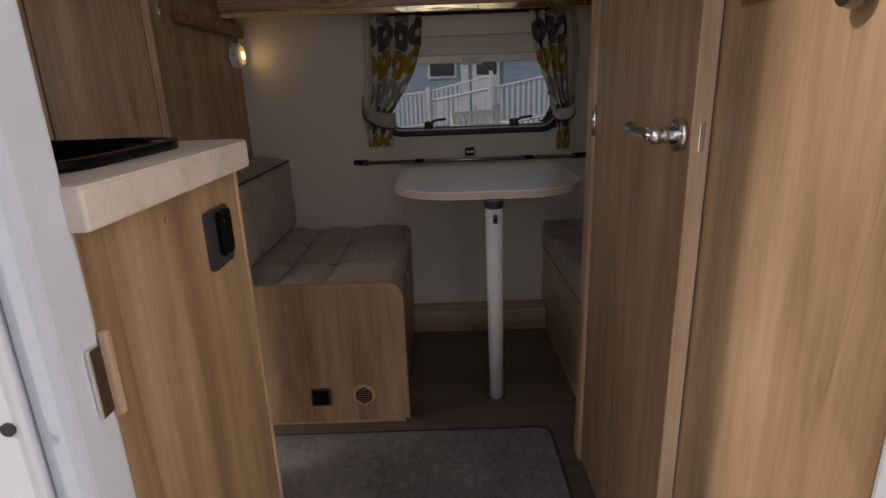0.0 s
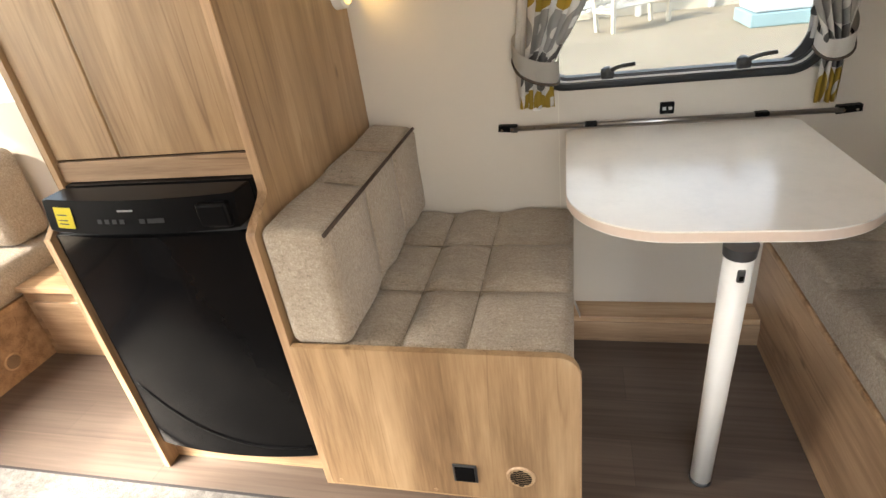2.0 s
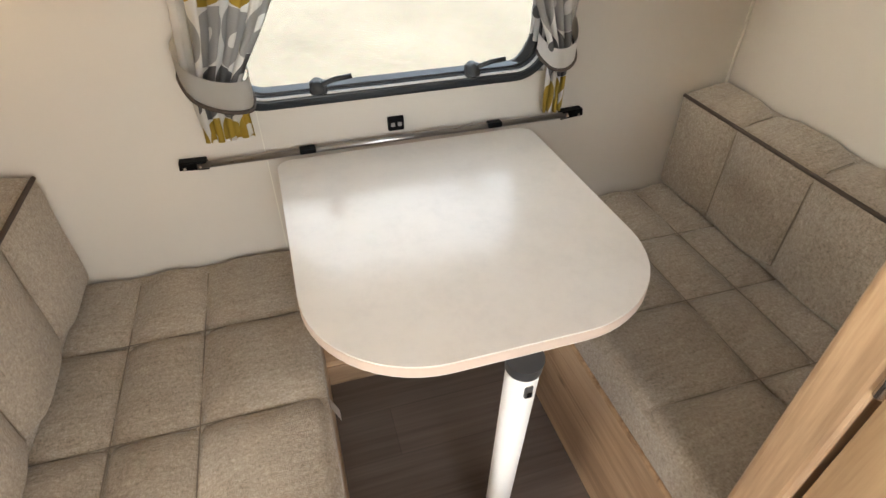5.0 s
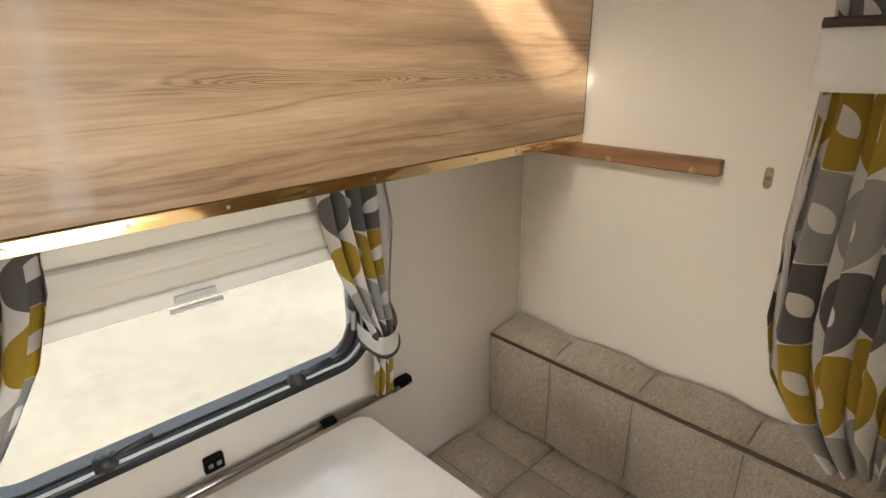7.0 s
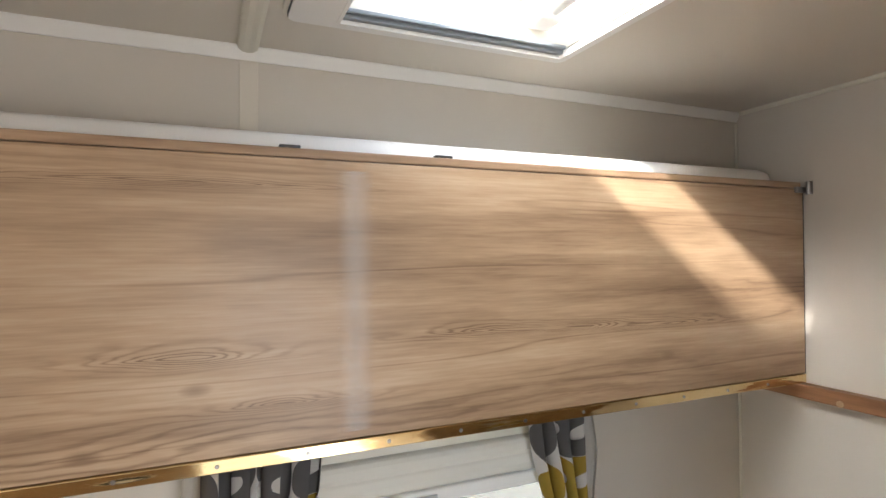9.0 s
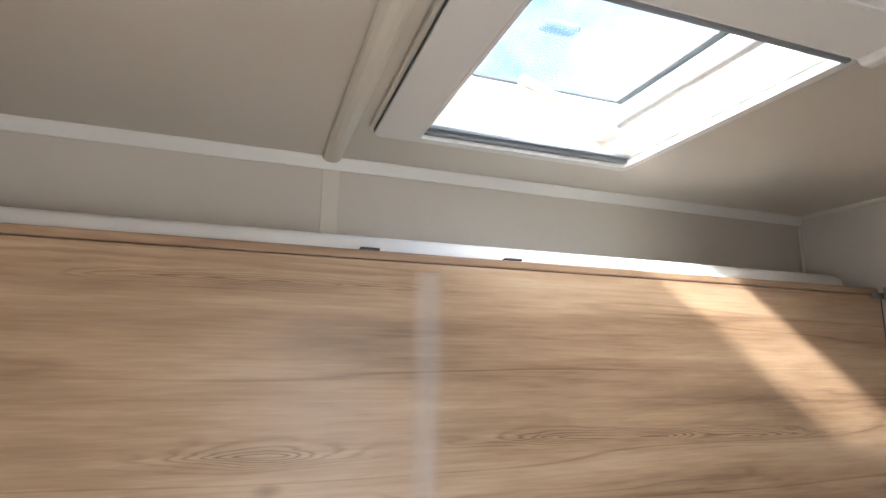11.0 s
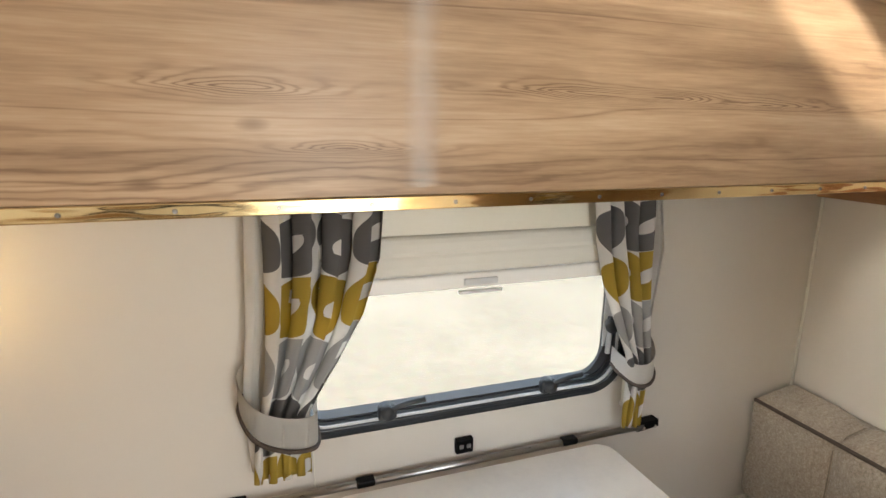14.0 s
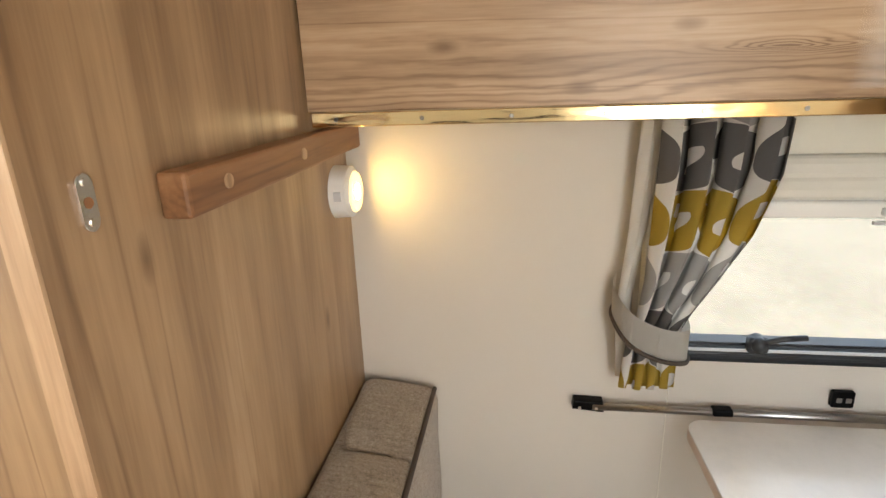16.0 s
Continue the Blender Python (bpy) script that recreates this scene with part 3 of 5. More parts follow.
post = single("wall_washroom_post", box(0.354, 1.347, 0.0, 0.405, 1.404, CZ, 0.009, seg=3), LIPPING, "pale solid-wood corner post of the washroom", "wall", "structure")
single("wall_washroom_side", box(0.4055, 1.372, 0.0, EX, 1.392, CZ), WOOD_V, "oak-look washroom side wall beside the bench", "wall", "structure")

wdoor = thing("door_washroom", (0.372, 1.09, 0), "oak-look flush door with chrome lever handle, folded open", "door", kind="structure")
part("leaf", box(0.3605, 0.842, 0.012, 0.3855, 1.339, 1.88, 0.002), WOOD_V, wdoor)
part("edge_lipping", box(0.3595, 0.836, 0.012, 0.3860, 0.8415, 1.88, 0.001), LIPPING, wdoor, "pale edge lipping")
handle = part("door_handle", rod((0.3600, 0.872, 0.957), (0.3515, 0.872, 0.957), 0.0245, seg=32), CHROME, wdoor, "polished chrome lever handle", True)
hb = rod((0.352, 0.872, 0.957), (0.314, 0.872, 0.957), 0.0130, seg=24)
part("neck", hb, CHROME, handle, smooth=True)
hb = sweep([(0.3195, 0.858, 0.957), (0.3195, 0.90, 0.957), (0.3195, 0.95, 0.959), (0.3195, 0.982, 0.961)], 0.0112, 20)
part("lever", hb, CHROME, handle, smooth=True)
part("latch_plate", box(0.3690, 0.8335, 0.935, 0.3770, 0.8358, 0.978, 0.001), CHROME, wdoor, "chrome latch plate")
part("hinge", rod((0.3575, 1.3425, 0.915), (0.3575, 1.3425, 0.985), 0.0055, seg=14), CHROME, wdoor, smooth=True)
# Brass plate stands for a mirror's lower edge and its reflection of the lamp.
catch = thing("mirror_edge", (0.388, 0.74, 1.10), "brass strip standing for the wardrobe mirror's shiny lower edge", "catch")
part("plate", box(0.384, 0.69, 1.122, 0.3878, 0.80, 1.152, 0.001), BRASS, catch)
knob = thing("cupboard_knob", (0.388, 0.57, 1.10), "small dark metal cupboard knob", "knob")
part("stem", rod((0.3875, 0.57, 1.108), (0.372, 0.57, 1.108), 0.006, seg=14), STEEL, knob)
part("cap", rod((0.372, 0.57, 1.108), (0.362, 0.57, 1.108), 0.016, 0.013, seg=24), STEEL, knob)

# ---- window ----
window = thing("window_1", (0.12, WY, 1.08), "top-hinged acrylic caravan window in dark rubber frame", "window", kind="structure")
outer = rounded(-0.258, 0.843, 0.497, 1.318, 0.090, 10)
inner = rounded(-0.222, 0.872, 0.462, 1.284, 0.060, 10)
part("window_frame", ring(outer, inner, 1, WY - 0.012, WY + 0.004), RUBBER, window, "dark rubber frame", True)
inset = rounded(-0.236, 0.858, 0.476, 1.298, 0.070, 10)
mid = rounded(-0.228, 0.866, 0.468, 1.290, 0.065, 10)
part("frame_bead", ring(inset, mid, 1, WY - 0.018, WY - 0.010), RUBBER, window, smooth=True)
part("light_line", ring(rounded(-0.2275, 0.8665, 0.4675, 1.2895, 0.0645, 10), rounded(-0.2225, 0.8715, 0.4625, 1.2845, 0.0605, 10), 1, WY - 0.0165, WY - 0.0125), SILVER, window, "thin light bead")
part("return_lining", ring(rounded(-0.2215, 0.8725, 0.4615, 1.2835, 0.06, 10), rounded(-0.2165, 0.8770, 0.4565, 1.2785, 0.058, 10), 1, WY + 0.001, WY + 0.034), DARK, window)
pane = part("pane", prism(rounded(-0.27, 0.83, 0.51, 1.33, 0.09, 10), 1, WY + 0.040, WY + 0.045), GLASS, window, "clear acrylic pane")
pane.visible_shadow = False
part("pane_edge", ring(rounded(-0.272, 0.828, 0.512, 1.332, 0.09, 10), rounded(-0.232, 0.860, 0.470, 1.290, 0.07, 10), 1, WY + 0.0455, WY + 0.0475), DARK, window)
for lx in (-0.055, 0.292):
    latch = part("latch", box(lx - 0.017, WY - 0.032, 0.871, lx + 0.019, WY - 0.0125, 0.901, 0.006, seg=3), LATCH, window, "dark swivel latch", True)
    part("latch_lever", sweep([(lx, WY - 0.034, 0.892), (lx + 0.018, WY - 0.038, 0.901), (lx + 0.038, WY - 0.040, 0.907), (lx + 0.072, WY - 0.040, 0.910)], 0.0054, 10), LATCH, latch, smooth=True)
    part("latch_hub", rod((lx, WY - 0.014, 0.889), (lx, WY - 0.043, 0.889), 0.016, 0.012, 18), LATCH, latch, smooth=True)
quarter = [(0.4575, 0.876), (0.4575, 1.045)] + [(0.4575 - 0.062 * (1 - math.cos(radians(9 * k))), 1.045 - 0.159 * math.sin(radians(9 * k))) for k in range(1, 11)]
part("corner_bracket", prism(quarter, 1, WY + 0.004, WY + 0.012), DARK, window, "dark quarter-round corner bracket")
stay = part("stay_arm", rod((0.452, WY - 0.002, 0.93), (0.458, WY - 0.006, 1.17), 0.006, seg=12), SILVER, window, "silver window stay", True)
part("stay_knob", rod((0.452, WY - 0.004, 1.00), (0.440, WY - 0.028, 1.00), 0.013, seg=18), DARK, stay, smooth=True)
part("stay_clamp", box(0.444, WY - 0.016, 0.985, 0.466, WY - 0.001, 1.018, 0.003), DARK, stay)
part("stay_foot", box(0.443, WY - 0.016, 1.09, 0.466, WY - 0.003, 1.125, 0.003), DARK, stay)
part("stay_slot", box(0.441, WY + 0.004, 0.945, 0.4555, WY + 0.006, 1.12), SILVER, window)

blind = thing("roller_blind", (0.12, WY - 0.02, 1.25), "cream cassette blind, mostly raised, with grey pull bar", "blind")
part("cassette", box(-0.24, WY - 0.026, 1.225, 0.500, WY - 0.001, 1.30, 0.002), CREAM_PL, blind)
folds = [(1.2265, 0.023), (1.2240, 0.035), (1.2205, 0.039), (1.212, 0.0415), (1.198, 0.0420), (1.190, 0.0385), (1.184, 0.0400), (1.170, 0.0410), (1.158, 0.0385), (1.1525, 0.034)]
fb = prism([(WY - d, z) for z, d in folds] + [(WY - d + 0.002, z) for z, d in reversed(folds)], 0, -0.225, 0.478)
part("blind_fabric", fb, BLIND, blind)
part("pull_bar", box(-0.228, WY - 0.043, 1.1235, 0.480, WY - 0.021, 1.152, 0.004), WHITE, blind, "pale grey pull bar")
part("pull_lip", box(0.078, WY - 0.050, 1.1145, 0.165, WY - 0.043, 1.121, 0.001), SILVER, blind)
part("pull_grip", box(0.088, WY - 0.050, 1.130, 0.156, WY - 0.0435, 1.143, 0.002), SILVER, blind)
for x in (-0.262, 0.497):
    rail = part("side_rail", box(x, WY - 0.036, 0.805, x + 0.016, WY - 0.004, 1.224, 0.003), CREAM_PL, blind)
    part("rail_end", box(x - 0.002, WY - 0.038, 0.797, x + 0.020, WY - 0.003, 0.808, 0.002), WHITE, blind)

# ---- roof light ----
roof = thing("roof_light", (0.14, 1.94, CZ), "white plastic roof light with clear dome and sliding blind", "roof light", kind="structure")
x0, y0, x1, y1 = SKY
part("inner_frame", ring(rounded(x0 - 0.072, y0 - 0.11, x1 + 0.012, y1 + 0.016, 0.014, 6), rounded(x0 - 0.002, y0 - 0.022, x1 + 0.002, y1 + 0.002, 0.004, 6), 2, CZ - 0.016, CZ - 0.0005), WHITE, roof)
part("frame_lip", ring(rounded(x0 - 0.080, y0 - 0.118, x1 + 0.018, y1 + 0.022, 0.02, 6), rounded(x0 - 0.066, y0 - 0.104, x1 + 0.008, y1 + 0.010, 0.012, 6), 2, CZ - 0.008, CZ - 0.0008), CREAM_PL, roof)
# Dark ring paints the shadow line between frame and ceiling.
part("painted_shadow_line", ring(rounded(x0 - 0.0735, y0 - 0.1115, x1 + 0.0135, y1 + 0.0175, 0.015, 6), rounded(x0 - 0.060, y0 - 0.10, x1 + 0.006, y1 + 0.008, 0.012, 6), 2, CZ - 0.0125, CZ - 0.0085), DARK, roof)
part("well", ring(rounded(x0 - 0.006, y0 - 0.034, x1 + 0.006, y1 + 0.006, 0.004, 6), rounded(x0 - 0.0015, y0 - 0.0295, x1 + 0.0015, y1 + 0.0015, 0.003, 6), 2, CZ + 0.0005, CZ + 0.115), WELL, roof)
part("well_lip", ring(rounded(x0 - 0.0015, y0 - 0.0225, x1 + 0.0015, y1 + 0.0015, 0.003, 6), rounded(x0 + 0.004, y0 - 0.0175, x1 - 0.004, y1 - 0.004, 0.003, 6), 2, CZ - 0.0165, CZ - 0.006), WHITE, roof)
part("front_seal", box(x0 + 0.002, y1 - 0.014, CZ - 0.010, x1 - 0.002, y1 - 0.001, CZ + 0.002, 0.002), RAIL_GREY, roof, "grey blind rail")
part("front_seal_lip", box(x0 + 0.002, y1 - 0.022, CZ - 0.004, x1 - 0.002, y1 - 0.0145, CZ + 0.003, 0.002), RAIL_GREY, roof)
part("rear_seal", box(x0 + 0.002, y0 - 0.023, CZ - 0.020, x1 - 0.002, y0 - 0.015, CZ - 0.0125, 0.002), RAIL_GREY, roof, "grey blind rail")
for k in (0, 1):
    part("cassette_end", box((x0 - 0.060, x1 + 0.0045)[k], y0 - 0.114, CZ - 0.026, (x0 - 0.0505, x1 + 0.030)[k], y0 - 0.022, CZ - 0.001, 0.007, seg=3), WHITE, roof, smooth=True)
part("blind_cassette", box(x0 - 0.05, y0 - 0.098, CZ - 0.019, x1 + 0.004, y0 - 0.026, CZ - 0.0162, 0.003), WHITE, roof)
dome = part("dome", box(x0 - 0.012, y0 - 0.052, CZ + 0.1155, x1 + 0.012, y1 + 0.012, CZ + 0.121), DOME_GLASS, roof, "clear acrylic dome")
dome.visible_shadow = False
part("dome_frame", ring(rounded(x0 - 0.03, y0 - 0.07, x1 + 0.03, y1 + 0.03, 0.02, 6), rounded(x0 - 0.001, y0 - 0.028, x1 - 0.010, y1 + 0.001, 0.006, 6), 2, CZ + 0.1215, CZ + 0.128), RAIL_GREY, roof)
bar = part("opening_bar", rod((x1 - 0.055, y0 + 0.015, CZ + 0.048), (x1 - 0.055, y1 - 0.055, CZ + 0.048), 0.0155, seg=22), WHITE, roof, "white opening bar", True)
part("bar_socket", box(x1 - 0.082, y1 - 0.062, CZ + 0.026, x1 - 0.030, y1 - 0.004, CZ + 0.070, 0.010, seg=3), WHITE, bar, smooth=True)
part("dome_catch", box(x0 + 0.13, y0 + 0.20, CZ + 0.104, x0 + 0.19, y0 + 0.225, CZ + 0.115, 0.004), DOME_GLASS, roof)
part("bar_arm", sweep([(x1 - 0.06, y1 - 0.03, CZ + 0.05), (x1 - 0.11, y1 - 0.030, CZ + 0.075), (x1 - 0.17, y1 - 0.030, CZ + 0.088), (x1 - 0.24, y1 - 0.045, CZ + 0.100)], 0.010, 10), CREAM_PL, bar, smooth=True)


# ---- dinette ----
def seat_groove(cols, rows, x0, x1, y0, y1):
    def f(p, n):
        if n.z < 0.5:
            return 0.0
        g = max([dip(p.x - c, 0.006, 0.008) for c in cols] + [dip(p.y - r, 0.006, 0.008) for r in rows])
        wide = max([dip(p.x - c, 0.034, 0.014) for c in cols] + [dip(p.y - r, 0.034, 0.014) for r in rows])
        knot = max([dip(math.hypot(p.x - c, p.y - r), 0.028, 0.010) for c in cols for r in rows] or [0])
        return g * n.z + wide + knot + 0.0015 * math.sin(p.x * 37 + p.y * 23)
    return f


def seat_cushion(x0, x1, y0, y1, z0, z1, cols, rows, label):
    c = thing("seat_cushion", ((x0 + x1) / 2, (y0 + y1) / 2, z0), label, "cushion", "dinette cushions")
    body = part("cover", pad(x0, y0, z0, x1, y1, z1, 0.030, 0.0055, seat_groove(cols, rows, x0, x1, y0, y1)), FABRIC, c, smooth=True)
    for cx in cols[:2]:
        for ry in rows:
            b = bmesh.new()
            bmesh.ops.create_uvsphere(b, u_segments=14, v_segments=8, radius=0.0085)
            bmesh.ops.scale(b, verts=b.verts, vec=(1, 1, 0.55))
            bmesh.ops.translate(b, verts=b.verts, vec=(cx, ry, z1 - 0.028))
            part("button", b, FABRIC, c, "covered button", True)
    for cx in cols:
        part("seam", sweep([(cx, y0 + 0.03, z1 - 0.0215), (cx, (y0 + y1) / 2, z1 - 0.0215), (cx, y1 - 0.03, z1 - 0.0215)], 0.0014, 6), SEAM_SHADE, c)
    for ry in rows:
        part("seam", sweep([(x0 + 0.03, ry, z1 - 0.0215), ((x0 + x1) / 2, ry, z1 - 0.0215), (x1 - 0.03, ry, z1 - 0.0215)], 0.0014, 6), SEAM_SHADE, c)
    return c


def back_cushion(x0, x1, y0, y1, z0, z1, seams, face, label, slope=0.0):
    """face: +1 when its front looks along +x."""
    c = thing("back_cushion", ((x0 + x1) / 2, (y0 + y1) / 2, z0), label, "cushion", "dinette cushions")
    fx = x1 if face > 0 else x0

    def groove(p, n):
        if n.x * face > 0.45 or n.z > 0.45:
            return max(dip(p.y - s, 0.006, 0.009) for s in seams) + max(dip(p.y - s, 0.042, 0.016) for s in seams) + 0.0012 * math.sin(p.y * 31 + p.z * 27)
        return 0.0

    body = pad(x0, y0, z0, x1, y1, z1, 0.030, 0.0065, groove)
    for v in body.verts:
        v.co.z -= slope * max(0.0, (v.co.x - x0) * face if face > 0 else (x1 - v.co.x)) / (x1 - x0) * (v.co.z - z0) / (z1 - z0)
    part("cover", body, FABRIC, c, smooth=True)
    for s in seams:
        d = 0.0214
        part("seam", sweep([(fx - face * d, s, z0 + 0.02), (fx - face * d, s, (z0 + z1) / 2), (fx - face * d, s, z1 - slope - 0.034), (fx - face * (d + 0.012), s, z1 - slope - 0.024), (fx - face * 0.06, s, z1 - 0.5 * slope - 0.0195), ((x1 if face < 0 else x0) + face * 0.03, s, z1 - 0.1 * slope - 0.0195)], 0.0014, 6), SEAM_SHADE, c)
    part("piping", sweep([(fx - face * 0.0075, y0 + 0.012 + k * (y1 - y0 - 0.024) / 12, z1 - slope * 0.95 - 0.0068) for k in range(13)], 0.0048, 8), PIPING, c, "dark brown piping", True)
    return c


left = thing("bench_left", (-0.47, 1.95, 0), "oak-look dinette bench base with vent and socket", "bench", "dinette benches")
front = rounded(PX + 0.001, 0.012, -0.137, 0.482, (0, 0, 0.045, 0.004))
part("front_panel", prism(front, 1, 1.566, 1.584, 0.002), WOOD_V, left)
part("side_panel", box(-0.170, 1.585, 0.012, -0.153, WY - 0.001, 0.36, 0.002), WOOD_V, left)
part("seat_board", box(PX + 0.001, 1.585, 0.345, -0.171, WY - 0.001, 0.36), WOOD_X, left)
part("plinth", box(PX + 0.001, 1.572, 0.0, -0.150, 1.588, 0.0115), LIPPING_X, left)
part("edge_lipping", box(-0.1365, 1.565, 0.012, -0.1345, 1.585, 0.436, 0.0006), LIPPING, left)
sock = part("socket_plate", box(-0.446, 1.560, 0.072, -0.384, 1.5655, 0.134, 0.003), DARK, left, "black square blank plate")
part("socket_cap", box(-0.440, 1.5575, 0.078, -0.390, 1.5598, 0.128, 0.002), BLACK_MATT, sock)
vent = part("round_vent", rod((-0.277, 1.5655, 0.105), (-0.277, 1.5615, 0.105), 0.036, 0.033, 36), LIPPING, left, "round slatted vent")
for k in range(9):
    z = 0.105 + (k - 4) * 0.0066
    w = math.sqrt(max(0.0275 ** 2 - (z - 0.105) ** 2, 0)) - 0.001
    if w > 0.004:
        part("slot", box(-0.277 - w, 1.5606, z - 0.0023, -0.277 + w, 1.5612, z + 0.0023), BLACK_MATT, vent)
for sx in (-0.765, -0.50, -0.19):
    part("screw_cap", rod((sx, 1.5655, 0.028), (sx, 1.563, 0.028), 0.005, seg=12), LIPPING, left)

seat_cushion(PX + 0.002, -0.150, 1.586, WY - 0.003, 0.361, 0.474, (-0.387, -0.541), (2.098, 1.850), "grey-beige tufted seat cushion on the dinette bench")
back_cushion(PX + 0.003, -0.638, 1.575, WY - 0.004, 0.478, 0.788, (1.870, 2.110), 1, "grey-beige woven back cushion with dark piping against the partition", 0.020)
tag = thing("care_label", (-0.146, 1.83, 0.40), "small white sewn-in care label hanging from the seat", "label")
tb = bmesh.new()
tv = [tb.verts.new(p) for p in ((-0.149, 1.832, 0.432), (-0.149, 1.857, 0.432), (-0.134, 1.853, 0.390), (-0.134, 1.828, 0.390))]
tb.faces.new(tv)
bmesh.ops.solidify(tb, geom=tb.faces[:], thickness=0.0006)
part("ribbon", tb, PAPER, tag)

right = thing("bench_right", (0.74, 1.87, 0), "oak-look dinette bench base with pale top lipping", "bench", "dinette benches")
part("front_panel", box(0.425, 1.400, 0.0, 0.441, WY - 0.001, 0.335, 0.002), WOOD_Y, right)
part("top_lipping", box(0.4235, 1.400, 0.3355, 0.4425, WY - 0.001, 0.352, 0.003), LIPPING_X, right, "pale rounded lipping")
part("seat_board", box(0.443, 1.400, 0.33, EX - 0.001, WY - 0.001, 0.345), WOOD_Y, right)
seat_cushion(0.415, EX - 0.003, 1.395, WY - 0.003, 0.353, 0.474, (0.686, 0.826), (2.102, 1.873, 1.637), "grey-beige tufted seat cushion on the end bench")
back_cushion(0.898, EX - 0.004, 1.395, WY - 0.004, 0.472, 0.780, (2.12, 1.885, 1.64), -1, "grey-beige woven back cushion with dark piping against the end wall", 0.026)

# table on its rail
table = thing("dinette_table", (0.14, 1.98, 0), "pale laminate drop-leg dinette table hooked to the wall rail", "table")
top = rounded(-0.164, 1.636, 0.448, 2.290, (0.20, 0.20, 0.035, 0.035), 14)
# the sides of the top draw in towards the wall
top = [(x + (-0.006 if x < 0.14 else -0.010) * max(0, (y - 1.85)) / 0.45, y) for x, y in top]
part("tabletop", prism(top, 2, 0.711, 0.735, 0.003), TABLE, table, "pale speckled laminate top")
edge = [(0.15 + (x - 0.15) * 1.0025, 1.97 + (y - 1.97) * 1.0025) for x, y in top]
part("edge_band", ring(edge, [(0.15 + (x - 0.15) * 0.999, 1.97 + (y - 1.97) * 0.999) for x, y in top], 2, 0.7135, 0.7315), paint("pinkish_edge_band", (0.62, 0.50, 0.42), 0.4, 0.05), table, "pinkish-beige edge band")
leg = part("leg", rod((0.1565, 1.690, 0.012), (0.148, 1.636, 0.687), 0.0240, 0.0265, 48), WHITE, table, "white round leg", True)
part("collar", rod((0.148, 1.636, 0.6872), (0.1475, 1.634, 0.7105), 0.0285, 0.0300, 64), DARK, leg, "dark collar")
part("foot", rod((0.1565, 1.691, 0.0), (0.1565, 1.690, 0.0118), 0.0265, 0.0255, 28), DARK, leg, "dark rubber foot", True)
sw = part("leg_catch", box(0.142, 1.6085, 0.640, 0.156, 1.617, 0.668, 0.003), DARK, leg, "black sliding catch")
part("catch_button", box(0.145, 1.6065, 0.646, 0.153, 1.6084, 0.656, 0.0008), BLACK_MATT, sw)
part("stiffener", box(0.02, 1.70, 0.694, 0.30, 1.74, 0.7105, 0.003), LIPPING_X, table)

rail = thing("table_rail", (0.11, WY - 0.02, 0.742), "brushed steel wall rail with black end brackets", "rail")
part("tube", rod((-0.335, WY - 0.022, 0.742), (0.552, WY - 0.022, 0.742), 0.0075, seg=18), STEEL, rail, smooth=True)
for s, x in ((-1, -0.343), (1, 0.567)):
    br = part("end_bracket", prism([(x - 0.030, 0.736), (x - 0.028, 0.754), (x + 0.028, 0.752), (x + 0.030, 0.731)] if s < 0 else [(x - 0.030, 0.731), (x - 0.028, 0.752), (x + 0.028, 0.754), (x + 0.030, 0.736)], 1, WY - 0.026, WY - 0.001, 0.002), BLACK_MATT, rail, "black end bracket")
    for d in (-0.017, 0.014):
        part("screw", rod((x + d, WY - 0.0305, 0.743), (x + d, WY - 0.0325, 0.743), 0.0035, seg=12), CHROME, br)
for x in (-0.098, 0.355):
    part("clip", box(x - 0.018, WY - 0.033, 0.738, x + 0.018, WY - 0.012, 0.7515, 0.003), BLACK_MATT, rail, "black table hook")
tc = thing("table_catch", (0.112, WY, 0.775), "small black two-hole plate above the rail", "catch")
plate = part("plate", box(0.093, WY - 0.014, 0.757, 0.131, WY - 0.001, 0.790, 0.003), BLACK_MATT, tc)
for d in (-0.008, 0.008):
    part("port", box(0.112 + d - 0.0045, WY - 0.0152, 0.769, 0.112 + d + 0.0045, WY - 0.0142, 0.778), STEEL, plate)


